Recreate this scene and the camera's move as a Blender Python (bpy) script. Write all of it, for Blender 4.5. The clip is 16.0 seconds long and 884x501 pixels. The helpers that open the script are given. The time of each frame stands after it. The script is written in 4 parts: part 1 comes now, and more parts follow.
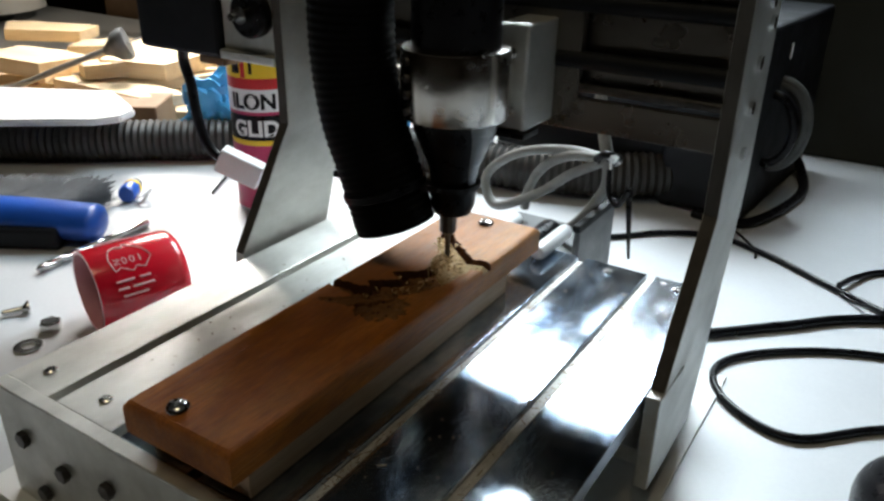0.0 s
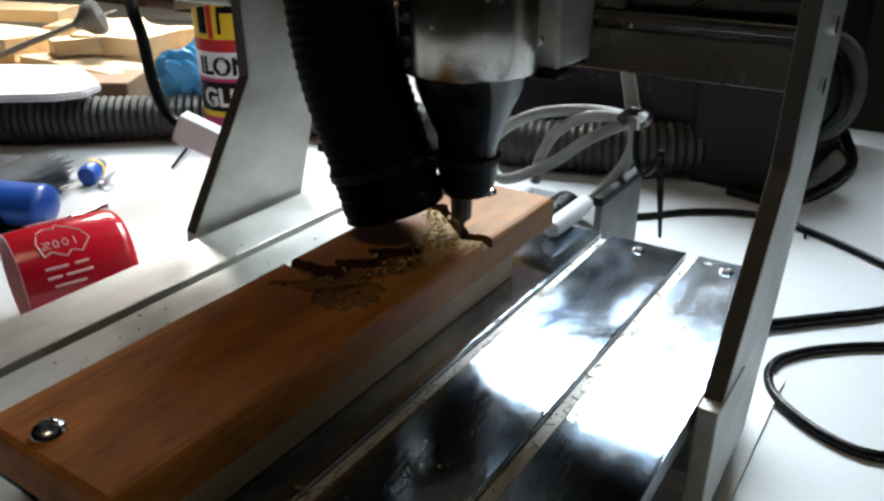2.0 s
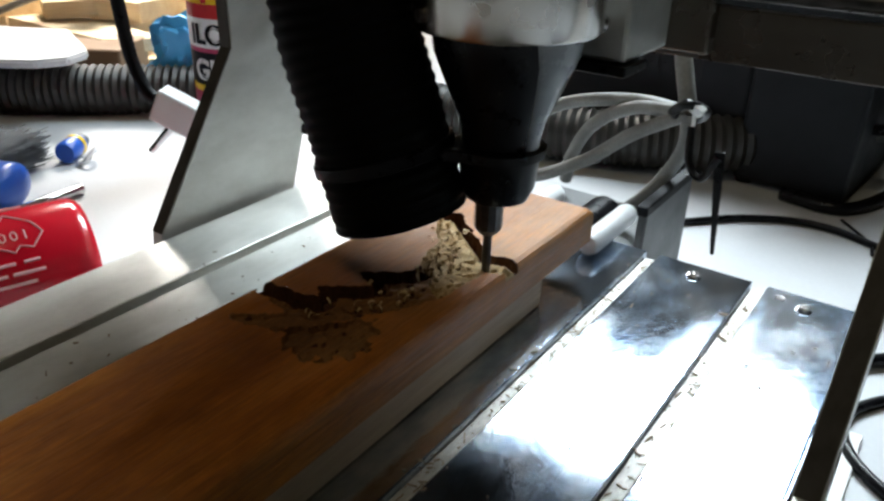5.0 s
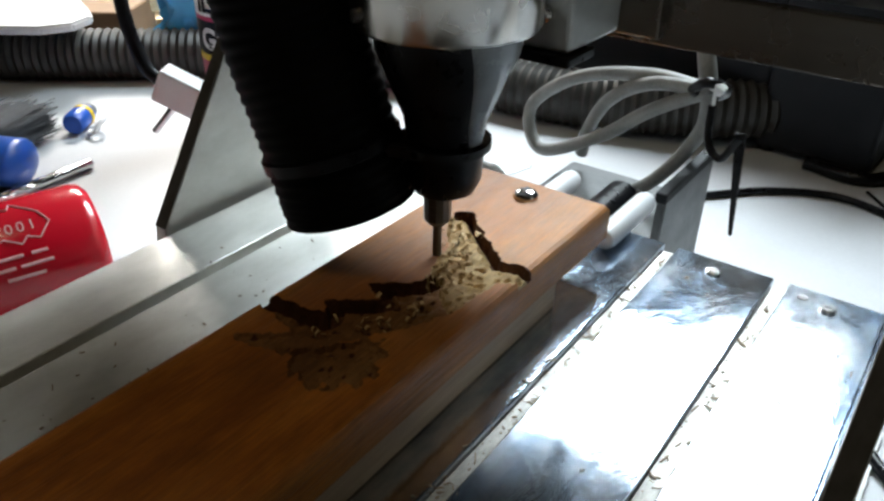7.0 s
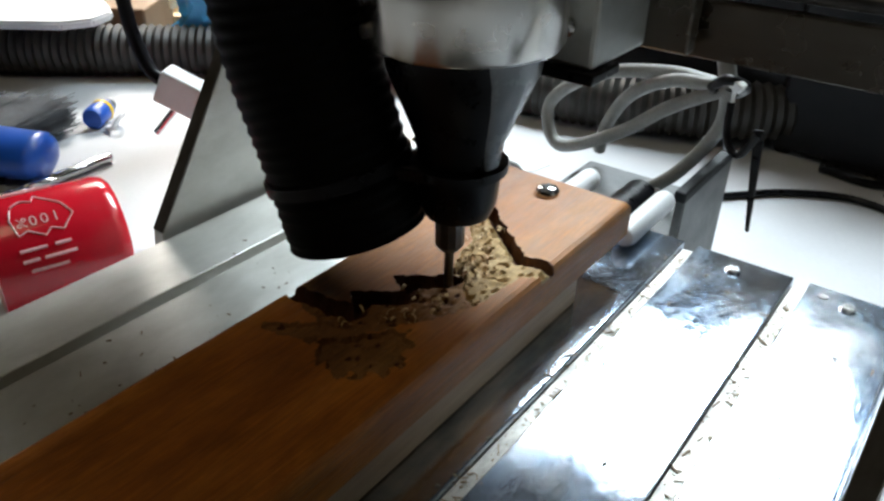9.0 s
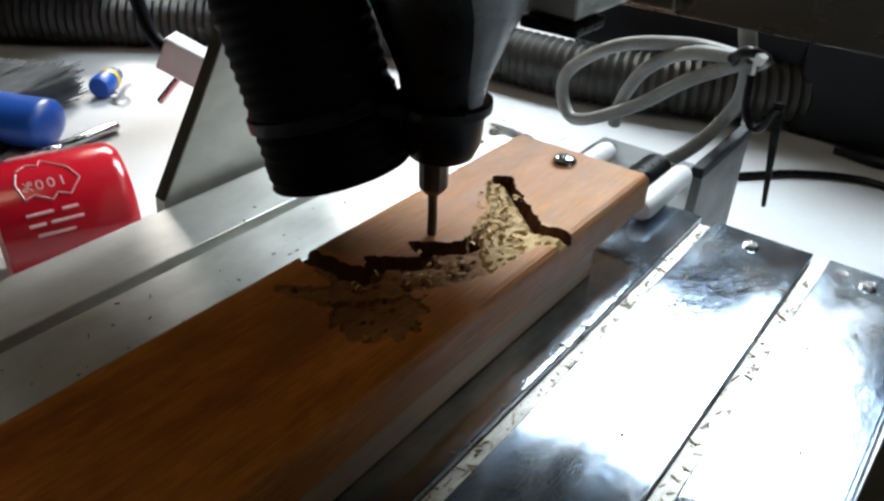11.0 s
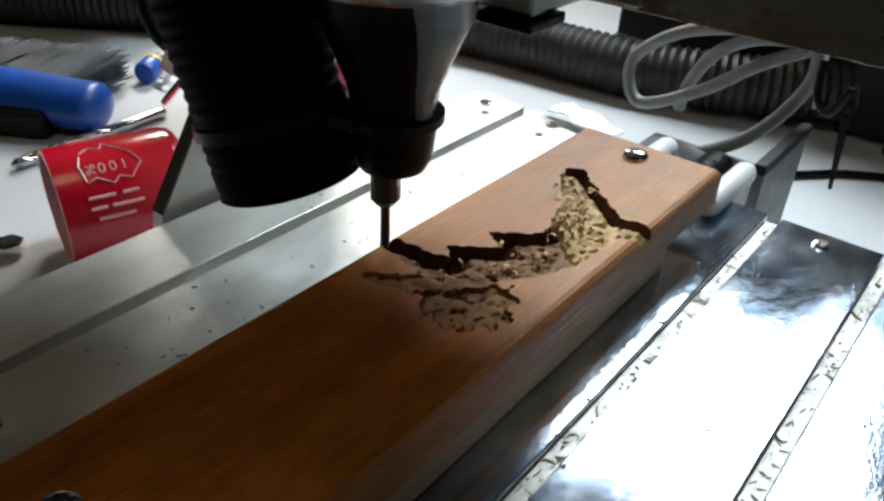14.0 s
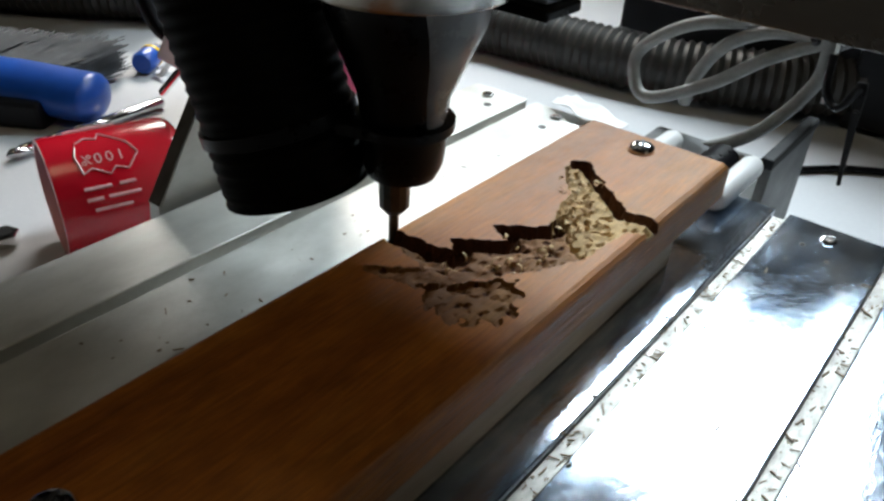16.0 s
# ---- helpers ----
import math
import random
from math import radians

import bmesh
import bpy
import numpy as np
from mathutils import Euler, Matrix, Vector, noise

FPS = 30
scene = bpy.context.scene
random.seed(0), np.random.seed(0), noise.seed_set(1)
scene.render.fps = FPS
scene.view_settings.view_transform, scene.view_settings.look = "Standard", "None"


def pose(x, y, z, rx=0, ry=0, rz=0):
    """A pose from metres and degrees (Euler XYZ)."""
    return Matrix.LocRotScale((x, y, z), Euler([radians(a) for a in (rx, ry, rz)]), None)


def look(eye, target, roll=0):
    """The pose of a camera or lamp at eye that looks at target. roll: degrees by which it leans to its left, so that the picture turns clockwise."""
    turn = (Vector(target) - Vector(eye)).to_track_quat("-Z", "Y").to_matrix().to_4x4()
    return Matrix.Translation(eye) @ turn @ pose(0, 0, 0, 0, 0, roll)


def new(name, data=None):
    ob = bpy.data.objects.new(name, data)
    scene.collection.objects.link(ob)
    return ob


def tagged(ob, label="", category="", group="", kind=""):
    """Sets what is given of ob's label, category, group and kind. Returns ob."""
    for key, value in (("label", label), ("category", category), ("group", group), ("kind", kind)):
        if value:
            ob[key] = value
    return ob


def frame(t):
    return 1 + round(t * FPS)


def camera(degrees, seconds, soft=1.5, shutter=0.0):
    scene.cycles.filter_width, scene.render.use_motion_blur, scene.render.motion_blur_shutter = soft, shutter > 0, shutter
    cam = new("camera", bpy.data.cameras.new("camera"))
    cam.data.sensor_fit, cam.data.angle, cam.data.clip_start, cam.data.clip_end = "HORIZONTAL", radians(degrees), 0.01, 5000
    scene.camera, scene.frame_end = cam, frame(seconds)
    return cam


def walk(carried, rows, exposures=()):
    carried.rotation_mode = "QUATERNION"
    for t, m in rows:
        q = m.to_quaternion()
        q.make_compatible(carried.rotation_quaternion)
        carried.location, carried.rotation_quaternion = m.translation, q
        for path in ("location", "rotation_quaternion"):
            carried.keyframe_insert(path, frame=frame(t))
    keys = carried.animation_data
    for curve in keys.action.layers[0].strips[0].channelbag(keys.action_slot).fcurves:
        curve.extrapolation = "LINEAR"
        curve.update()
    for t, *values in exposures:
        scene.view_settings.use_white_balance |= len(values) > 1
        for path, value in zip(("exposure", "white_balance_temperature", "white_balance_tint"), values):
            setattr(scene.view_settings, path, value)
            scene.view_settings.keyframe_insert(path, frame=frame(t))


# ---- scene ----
cam = camera(59.4, 16.0, soft=2.6, shutter=0.3)
PATH = [
    (0, (0.176, -0.314, 0.235), (-0.79, 1.22, -0.61), 1.1),
    (0.5, (0.169, -0.299, 0.227), (-0.803, 1.234, -0.614), 0.4),
    (1, (0.165, -0.284, 0.217), (-0.793, 1.267, -0.605), 0.6),
    (1.5, (0.157, -0.271, 0.206), (-0.833, 1.255, -0.626), -0.0),
    (2, (0.15, -0.256, 0.195), (-0.843, 1.259, -0.653), 0.1),
    (2.5, (0.142, -0.246, 0.187), (-0.852, 1.26, -0.676), 0.4),
    (3, (0.132, -0.229, 0.182), (-0.877, 1.276, -0.665), -0.1),
    (3.5, (0.128, -0.223, 0.179), (-0.879, 1.282, -0.672), 0.2),
    (4, (0.126, -0.22, 0.178), (-0.882, 1.301, -0.64), 1.4),
    (6.5, (0.11, -0.194, 0.195), (-0.888, 1.196, -0.84), 0.9),
    (7, (0.111, -0.195, 0.196), (-0.888, 1.199, -0.834), 0.9),
    (7.5, (0.11, -0.198, 0.197), (-0.897, 1.195, -0.826), 1.0),
    (8, (0.11, -0.198, 0.196), (-0.904, 1.188, -0.829), 1.0),
    (8.5, (0.109, -0.199, 0.196), (-0.903, 1.184, -0.835), 1.2),
    (9, (0.109, -0.2, 0.195), (-0.907, 1.184, -0.832), 1.3),
    (11.5, (0.103, -0.202, 0.188), (-0.902, 1.158, -0.881), 2.4),
    (12, (0.1, -0.204, 0.188), (-0.906, 1.151, -0.885), 2.5),
    (12.5, (0.097, -0.207, 0.189), (-0.922, 1.136, -0.887), 2.5),
    (13, (0.093, -0.21, 0.188), (-0.926, 1.131, -0.89), 2.7),
    (13.5, (0.091, -0.212, 0.187), (-0.93, 1.127, -0.892), 3.0),
    (14, (0.091, -0.213, 0.187), (-0.931, 1.127, -0.89), 3.1),
    (14.5, (0.091, -0.212, 0.185), (-0.933, 1.125, -0.894), 3.1),
    (15, (0.091, -0.212, 0.185), (-0.929, 1.127, -0.896), 3.1),
    (15.5, (0.09, -0.211, 0.184), (-0.929, 1.127, -0.899), 3.2),
    (16, (0.088, -0.211, 0.184), (-0.926, 1.127, -0.903), 3.5),
]
walk(cam, [(t, look(eye, target, roll)) for t, eye, target, roll in PATH],
     [(0, 0.12), (4, 0.05), (9, 0.0), (12.5, -0.12), (14, -0.35), (16, -0.4)])

# ---------------------------------------------------------------- light
world = bpy.data.worlds.new("room_air")
scene.world = world
world.use_nodes = True
world.node_tree.nodes["Background"].inputs[0].default_value = (0.75, 0.85, 1.0, 1)
world.node_tree.nodes["Background"].inputs[1].default_value = 0.05
scene.view_settings.exposure = 0.0


def area_lamp(name, m, sx, sy, watts, colour, spread=180):
    d = bpy.data.lights.new(name, "AREA")
    d.shape, d.size, d.size_y, d.energy, d.color = "RECTANGLE", sx, sy, watts, colour
    d.spread = radians(spread)
    ob = new(name, d)
    ob.matrix_world = m
    return ob


# the white work lamp that hangs low behind the machine, the desk lamp by the offcuts, the warm lamp high up behind and
# an added warm fill on the ceiling
LAMP = Vector((-0.10, 0.50, 0.55))
DESK_LAMP = Vector((-0.71, 0.47, 0.48))
ROOM_LAMP = Vector((-0.06, 0.64, 0.79))
AIM = Vector((0.03, -0.02, 0.06))
area_lamp("work_lamp_light", look(LAMP, AIM), 0.36, 0.18, 3.5, (0.82, 0.94, 1.0), 105)
area_lamp("desk_lamp_light", look(DESK_LAMP, (-0.54, 0.27, 0.03)), 0.24, 0.24, 3.0, (1.0, 0.96, 0.90), 85)
area_lamp("room_lamp_light", look(ROOM_LAMP, (0, -0.12, 0.06)), 0.14, 0.14, 9.5, (1.0, 0.90, 0.72))
# Unseen overhead fill, added to lift the near plank and left bars.
area_lamp("overhead_fill_light", look((0.10, -0.50, 1.60), (0.10, -0.48, 0.0)), 0.5, 0.5, 2.2, (1.0, 0.86, 0.56))


# ---------------------------------------------------------------- materials
def ramp(nt, fac, stops):
    r = nt.nodes.new("ShaderNodeValToRGB")
    while len(r.color_ramp.elements) < len(stops):
        r.color_ramp.elements.new(0.5)
    for e, (p, c) in zip(r.color_ramp.elements, stops):
        e.position, e.color = p, (*c, 1)
    nt.links.new(fac, r.inputs[0])
    return r.outputs[0]


def noise_tex(nt, scale, detail=4, stretch=(1, 1, 1), rough=0.55):
    co = nt.nodes.new("ShaderNodeTexCoord")
    mp = nt.nodes.new("ShaderNodeMapping")
    mp.inputs["Scale"].default_value = stretch
    n = nt.nodes.new("ShaderNodeTexNoise")
    n.inputs["Scale"].default_value, n.inputs["Detail"].default_value = scale, detail
    n.inputs["Roughness"].default_value = rough
    nt.links.new(co.outputs["Object"], mp.inputs[0])
    nt.links.new(mp.outputs[0], n.inputs["Vector"])
    return n.outputs["Fac"]


def material(name, stops, scale=60, stretch=(1, 1, 1), rough=(0.4, 0.55), metal=0.0, bump=0.0, bump_scale=None,
             fine=None, fine_amount=0.25, coat=0.0, transmission=0.0, emission=0.0, rough_scale=None, rough_stretch=(1, 1, 1), spec=0.5):
    """A surface with colour from one noise, grain from a second, uneven gloss and a fine relief."""
    m = bpy.data.materials.new(name)
    m.use_nodes = True
    nt = m.node_tree
    b = nt.nodes["Principled BSDF"]
    n1 = noise_tex(nt, scale, 5, stretch)
    col = ramp(nt, n1, stops)
    if fine:
        n2 = noise_tex(nt, fine, 3, stretch)
        mx = nt.nodes.new("ShaderNodeMix")
        mx.data_type, mx.blend_type = "RGBA", "OVERLAY"
        mx.inputs["Factor"].default_value = fine_amount
        nt.links.new(col, mx.inputs["A"])
        nt.links.new(n2, mx.inputs["B"])
        col = mx.outputs["Result"]
    nt.links.new(col, b.inputs["Base Color"])
    n3 = noise_tex(nt, rough_scale or scale * 1.7, 4, rough_stretch)
    mr = nt.nodes.new("ShaderNodeMapRange")
    mr.inputs["From Min"].default_value, mr.inputs["From Max"].default_value = 0.3, 0.7
    mr.inputs["To Min"].default_value, mr.inputs["To Max"].default_value = rough
    nt.links.new(n3, mr.inputs["Value"])
    nt.links.new(mr.outputs[0], b.inputs["Roughness"])
    b.inputs["Metallic"].default_value = metal
    b.inputs["Coat Weight"].default_value = coat
    b.inputs["Coat Roughness"].default_value = 0.12
    b.inputs["Transmission Weight"].default_value = transmission
    b.inputs["Specular IOR Level"].default_value = spec
    if emission:
        nt.links.new(col, b.inputs["Emission Color"])
        b.inputs["Emission Strength"].default_value = emission
    if bump:
        bp = nt.nodes.new("ShaderNodeBump")
        bp.inputs["Strength"].default_value = bump
        bp.inputs["Distance"].default_value = 0.001
        nt.links.new(noise_tex(nt, bump_scale or scale * 4, 4, stretch), bp.inputs["Height"])
        nt.links.new(bp.outputs[0], b.inputs["Normal"])
    return m


def two(a, b):
    return [(0.3, a), (0.7, b)]


WHITE_TOP = material("white_laminate", two((0.52, 0.54, 0.57), (0.60, 0.62, 0.65)), 9, rough=(0.32, 0.5), bump=0.05, bump_scale=900, fine=400, fine_amount=0.08)
ALU = material("brushed_aluminium", two((0.50, 0.50, 0.47), (0.76, 0.76, 0.73)), 40, (1, 0.5, 1), (0.30, 0.60), 0.62, 0.10, 900, rough_scale=60, rough_stretch=(1, 0.6, 1), fine=400, fine_amount=0.12)
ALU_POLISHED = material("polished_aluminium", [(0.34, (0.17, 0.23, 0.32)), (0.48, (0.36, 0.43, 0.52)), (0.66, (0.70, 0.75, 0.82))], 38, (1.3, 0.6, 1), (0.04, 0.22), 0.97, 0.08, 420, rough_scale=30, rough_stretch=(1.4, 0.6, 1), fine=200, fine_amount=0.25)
# Grey metal whose brown reflections of plank and dark room are in the colour.
BROWN_REFLECTING = material("brown_reflecting_metal", two((0.13, 0.115, 0.10), (0.22, 0.20, 0.175)), 40, (0.2, 1, 1), (0.22, 0.4), 0.85, 0.06, 700)
ALU_DULL = material("dull_dusty_aluminium", two((0.45, 0.44, 0.40), (0.62, 0.61, 0.57)), 120, (1, 1, 1), (0.4, 0.6), 0.7, 0.15, 900, fine=900)
DUSTY_STRIP = material("dusty_slot_metal", two((0.34, 0.33, 0.30), (0.56, 0.55, 0.52)), 90, (1, 0.3, 1), (0.4, 0.6), 0.35, 0.25, 700, fine=900, fine_amount=0.5)
# Darker copy of the aluminium: the shaded front edges, put into the colour.
ALU_SHADED = material("shaded_aluminium_edge", two((0.07, 0.063, 0.056), (0.11, 0.10, 0.09)), 200, (1, 1, 0.2), (0.5, 0.65), 0.3, 0.1, 900)
STEEL = material("bright_steel", two((0.62, 0.62, 0.62), (0.78, 0.78, 0.78)), 300, rough=(0.12, 0.25), metal=1.0)
STEEL_CLAMP = material("machined_steel", two((0.60, 0.56, 0.50), (0.78, 0.76, 0.73)), 60, (1, 1, 0.1), (0.16, 0.3), 1.0, 0.05, 400)
DARK_STEEL = material("dark_oiled_steel", two((0.07, 0.07, 0.07), (0.14, 0.13, 0.13)), 150, rough=(0.3, 0.45), metal=0.8)
BLACK = material("black_plastic", two((0.003, 0.003, 0.004), (0.006, 0.006, 0.008)), 120, rough=(0.24, 0.38), bump=0.05, bump_scale=1500, spec=0.2)
BLACK_HOSE = material("black_ribbed_hose_plastic", two((0.002, 0.002, 0.002), (0.005, 0.005, 0.005)), 90, rough=(0.45, 0.6), spec=0.05)
GREY_HOSE = material("dusty_grey_hose_plastic", two((0.018, 0.017, 0.016), (0.042, 0.040, 0.036)), 60, rough=(0.4, 0.6), fine=700)
GREY_PANEL = material("smoked_grey_plastic", two((0.24, 0.26, 0.28), (0.34, 0.36, 0.38)), 60, rough=(0.2, 0.34), coat=0.3)
CABLE_DARK = material("dark_grey_cable_sheath", two((0.05, 0.05, 0.048), (0.085, 0.085, 0.08)), 90, rough=(0.4, 0.55))
BLACK_MATT = material("black_painted_metal", two((0.004, 0.005, 0.007), (0.008, 0.009, 0.012)), 30, rough=(0.5, 0.65), bump=0.05, bump_scale=900, spec=0.25)
GREY_METAL = material("grey_painted_sheet_metal", two((0.09, 0.095, 0.10), (0.15, 0.155, 0.16)), 50, rough=(0.35, 0.5), fine=500)
CABLE_GREY = material("grey_cable_sheath", two((0.17, 0.17, 0.165), (0.25, 0.25, 0.24)), 90, rough=(0.4, 0.55), fine=800)
CABLE_BLACK = material("black_plastic", two((0.003, 0.003, 0.004), (0.006, 0.006, 0.008)), 120, rough=(0.24, 0.38), bump=0.05, bump_scale=1500, spec=0.2)
NYLON_WHITE = material("white_plastic", two((0.70, 0.71, 0.72), (0.80, 0.81, 0.82)), 40, rough=(0.3, 0.45))
RED = material("red_plastic", two((0.52, 0.006, 0.018), (0.62, 0.010, 0.026)), 30, rough=(0.16, 0.26), coat=0.3)
PINK = material("pale_pink_inner_plastic", two((0.80, 0.38, 0.42), (0.88, 0.50, 0.53)), 40, rough=(0.35, 0.5))
RED_PRINT = material("faded_white_print", two((0.70, 0.30, 0.32), (0.78, 0.42, 0.44)), 300, rough=(0.3, 0.4))
BLUE = material("blue_plastic", two((0.010, 0.075, 0.40), (0.014, 0.10, 0.50)), 40, rough=(0.28, 0.4))
BLUE_FILM = material("sky_blue_nitrile", two((0.05, 0.36, 0.75), (0.09, 0.46, 0.86)), 40, rough=(0.3, 0.45))
BRISTLE = material("dark_bristles", two((0.010, 0.012, 0.016), (0.024, 0.028, 0.036)), 200, rough=(0.5, 0.7))
YELLOW = material("yellow_label", two((0.75, 0.48, 0.01), (0.85, 0.58, 0.02)), 60, rough=(0.3, 0.4))
LABEL_RED = material("red_label", two((0.5, 0.012, 0.016), (0.6, 0.02, 0.024)), 60, rough=(0.3, 0.4))
LABEL_PINK = material("maroon_pink_label", two((0.42, 0.02, 0.09), (0.5, 0.04, 0.12)), 60, rough=(0.3, 0.4))
LABEL_BLACK = material("black_plastic", two((0.003, 0.003, 0.004), (0.006, 0.006, 0.008)), 120, rough=(0.24, 0.38), bump=0.05, bump_scale=1500, spec=0.2)
LABEL_WHITE = material("white_label", two((0.75, 0.75, 0.75), (0.82, 0.82, 0.82)), 60, rough=(0.3, 0.4))
PAPER = material("white_paper", two((0.80, 0.81, 0.82), (0.86, 0.87, 0.88)), 30, rough=(0.5, 0.65))
PINE = material("pale_pine", two((0.66, 0.49, 0.28), (0.80, 0.65, 0.44)), 40, (0.2, 2, 2), (0.5, 0.65), fine=300)
PALE_WOOD = material("pale_spacer_wood", two((0.40, 0.25, 0.14), (0.56, 0.39, 0.24)), 60, (2, 0.12, 2), (0.45, 0.6), fine=500, bump=0.1)
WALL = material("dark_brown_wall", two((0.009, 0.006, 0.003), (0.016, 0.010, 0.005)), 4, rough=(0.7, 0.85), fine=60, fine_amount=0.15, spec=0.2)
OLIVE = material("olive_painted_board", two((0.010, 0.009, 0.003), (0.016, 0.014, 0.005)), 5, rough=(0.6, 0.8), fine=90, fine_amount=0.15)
CEIL = material("ceiling_paint", two((0.20, 0.20, 0.21), (0.25, 0.25, 0.26)), 3, rough=(0.7, 0.85))
FLOOR = material("brown_floor", two((0.10, 0.07, 0.05), (0.16, 0.11, 0.08)), 6, rough=(0.5, 0.7))
BROWN_CARD = material("brown_cardboard", two((0.22, 0.13, 0.07), (0.30, 0.19, 0.11)), 30, rough=(0.6, 0.75))


def hardwood(name, a, b, c, rough, bump, dust=False):
    """Red-brown hardwood: long grain along the plank, pores and blotches, and a film of milling dust round the cut."""
    m = bpy.data.materials.new(name)
    m.use_nodes = True
    nt = m.node_tree
    bs = nt.nodes["Principled BSDF"]
    broad = noise_tex(nt, 22, 5, (1.6, 0.28, 1.6))
    grain = noise_tex(nt, 260, 4, (2.2, 0.07, 2.2), 0.7)
    pores = noise_tex(nt, 900, 2, (1.5, 0.12, 1.5))
    col = ramp(nt, broad, [(0.28, a), (0.5, b), (0.74, c)])
    for src, amount in ((grain, 0.34), (pores, 0.5), (noise_tex(nt, 60, 6, (1, 0.6, 1), 0.7), 0.7)):
        mx = nt.nodes.new("ShaderNodeMix")
        mx.data_type, mx.blend_type = "RGBA", "OVERLAY"
        mx.inputs["Factor"].default_value = amount
        nt.links.new(col, mx.inputs["A"])
        nt.links.new(src, mx.inputs["B"])
        col = mx.outputs["Result"]
    if dust:
        co = nt.nodes.new("ShaderNodeTexCoord")
        xyz = nt.nodes.new("ShaderNodeSeparateXYZ")
        nt.links.new(co.outputs["Object"], xyz.inputs[0])
        mr = nt.nodes.new("ShaderNodeMapRange")
        mr.interpolation_type = "SMOOTHSTEP"
        mr.inputs["From Min"].default_value, mr.inputs["From Max"].default_value = -0.125, -0.02
        nt.links.new(xyz.outputs["Y"], mr.inputs["Value"])
        patch = nt.nodes.new("ShaderNodeMath")
        patch.operation, patch.use_clamp = "MULTIPLY", True
        nt.links.new(mr.outputs[0], patch.inputs[0])
        nt.links.new(ramp(nt, noise_tex(nt, 130, 6, (1, 0.5, 1), 0.7), [(0.30, (0.12, 0.12, 0.12)), (0.68, (0.55, 0.55, 0.55))]), patch.inputs[1])
        mx = nt.nodes.new("ShaderNodeMix")
        mx.data_type = "RGBA"
        nt.links.new(patch.outputs[0], mx.inputs["Factor"])
        nt.links.new(col, mx.inputs["A"])
        mx.inputs["B"].default_value = (0.36, 0.215, 0.125, 1)
        col = mx.outputs["Result"]
    nt.links.new(col, bs.inputs["Base Color"])
    bs.inputs["Specular IOR Level"].default_value = 0.32
    mr = nt.nodes.new("ShaderNodeMapRange")
    mr.inputs["To Min"].default_value, mr.inputs["To Max"].default_value = rough
    nt.links.new(grain, mr.inputs["Value"])
    nt.links.new(mr.outputs[0], bs.inputs["Roughness"])
    bp = nt.nodes.new("ShaderNodeBump")
    bp.inputs["Strength"].default_value, bp.inputs["Distance"].default_value = bump, 0.0006
    nt.links.new(grain, bp.inputs["Height"])
    nt.links.new(bp.outputs[0], bs.inputs["Normal"])
    return m


HARDWOOD = hardwood("oiled_red_hardwood", (0.17, 0.040, 0.003), (0.39, 0.124, 0.013), (0.57, 0.245, 0.042), (0.40, 0.66), 0.8, True)
CUT = hardwood("freshly_cut_hardwood", (0.10, 0.034, 0.008), (0.20, 0.085, 0.024), (0.38, 0.20, 0.065), (0.6, 0.8), 1.0)
CUT_PALE = hardwood("pale_torn_hardwood", (0.22, 0.12, 0.045), (0.42, 0.27, 0.11), (0.60, 0.43, 0.22), (0.6, 0.8), 1.0)
# Dark brown holds the shade of the deep walls as well as scorch.
CUT_DARK = hardwood("shaded_scorched_hardwood", (0.05, 0.016, 0.006), (0.085, 0.028, 0.010), (0.13, 0.05, 0.02), (0.6, 0.8), 0.8)
SHAVING = material("pale_wood_shavings", two((0.46, 0.29, 0.12), (0.66, 0.47, 0.24)), 400, rough=(0.55, 0.7), fine=2000)
DUST = material("brown_sawdust_specks", two((0.14, 0.09, 0.05), (0.30, 0.22, 0.14)), 400, rough=(0.6, 0.8))


# ---------------------------------------------------------------- mesh helpers
def part(name, bm, mat, parent=None, label="", smooth=None):
    me = bpy.data.meshes.new(name)
    if smooth is not None:
        for f in bm.faces:
            f.smooth = True
        bm.normal_update()
        for e in bm.edges:
            if len(e.link_faces) == 2 and e.calc_face_angle(0) > radians(smooth):
                e.smooth = False
    bm.to_mesh(me)
    bm.free()
    for m in (mat if isinstance(mat, (list, tuple)) else [mat]):
        me.materials.append(m)
    ob = new(name, me)
    if parent is not None:
        ob.parent = parent
    if label:
        ob["label"] = label
    return ob


def thing(name, label, category, group="", kind="", m=None):
    ob = tagged(new(name), label, category, group, kind)
    ob.empty_display_size = 0.02
    if m is not None:
        ob.matrix_basis = m
    return ob


def add_box(bm, x0, x1, y0, y1, z0, z1, bevel=0.0, m=None, seg=2):
    r = bmesh.ops.create_cube(bm, size=1)
    vs = r["verts"]
    bmesh.ops.scale(bm, vec=(x1 - x0, y1 - y0, z1 - z0), verts=vs)
    bmesh.ops.translate(bm, vec=((x0 + x1) / 2, (y0 + y1) / 2, (z0 + z1) / 2), verts=vs)
    if bevel:
        es = list({e for v in vs for e in v.link_edges})
        r = bmesh.ops.bevel(bm, geom=es, offset=bevel, segments=seg, affect="EDGES", profile=0.5)
        vs = list({v for f in r["faces"] for v in f.verts} | {v for v in vs if v.is_valid})
    if m is not None:
        bmesh.ops.transform(bm, matrix=m, verts=[v for v in vs if v.is_valid])
    return bm


def box(x0, x1, y0, y1, z0, z1, bevel=0.0, m=None, seg=2):
    return add_box(bmesh.new(), x0, x1, y0, y1, z0, z1, bevel, m, seg)


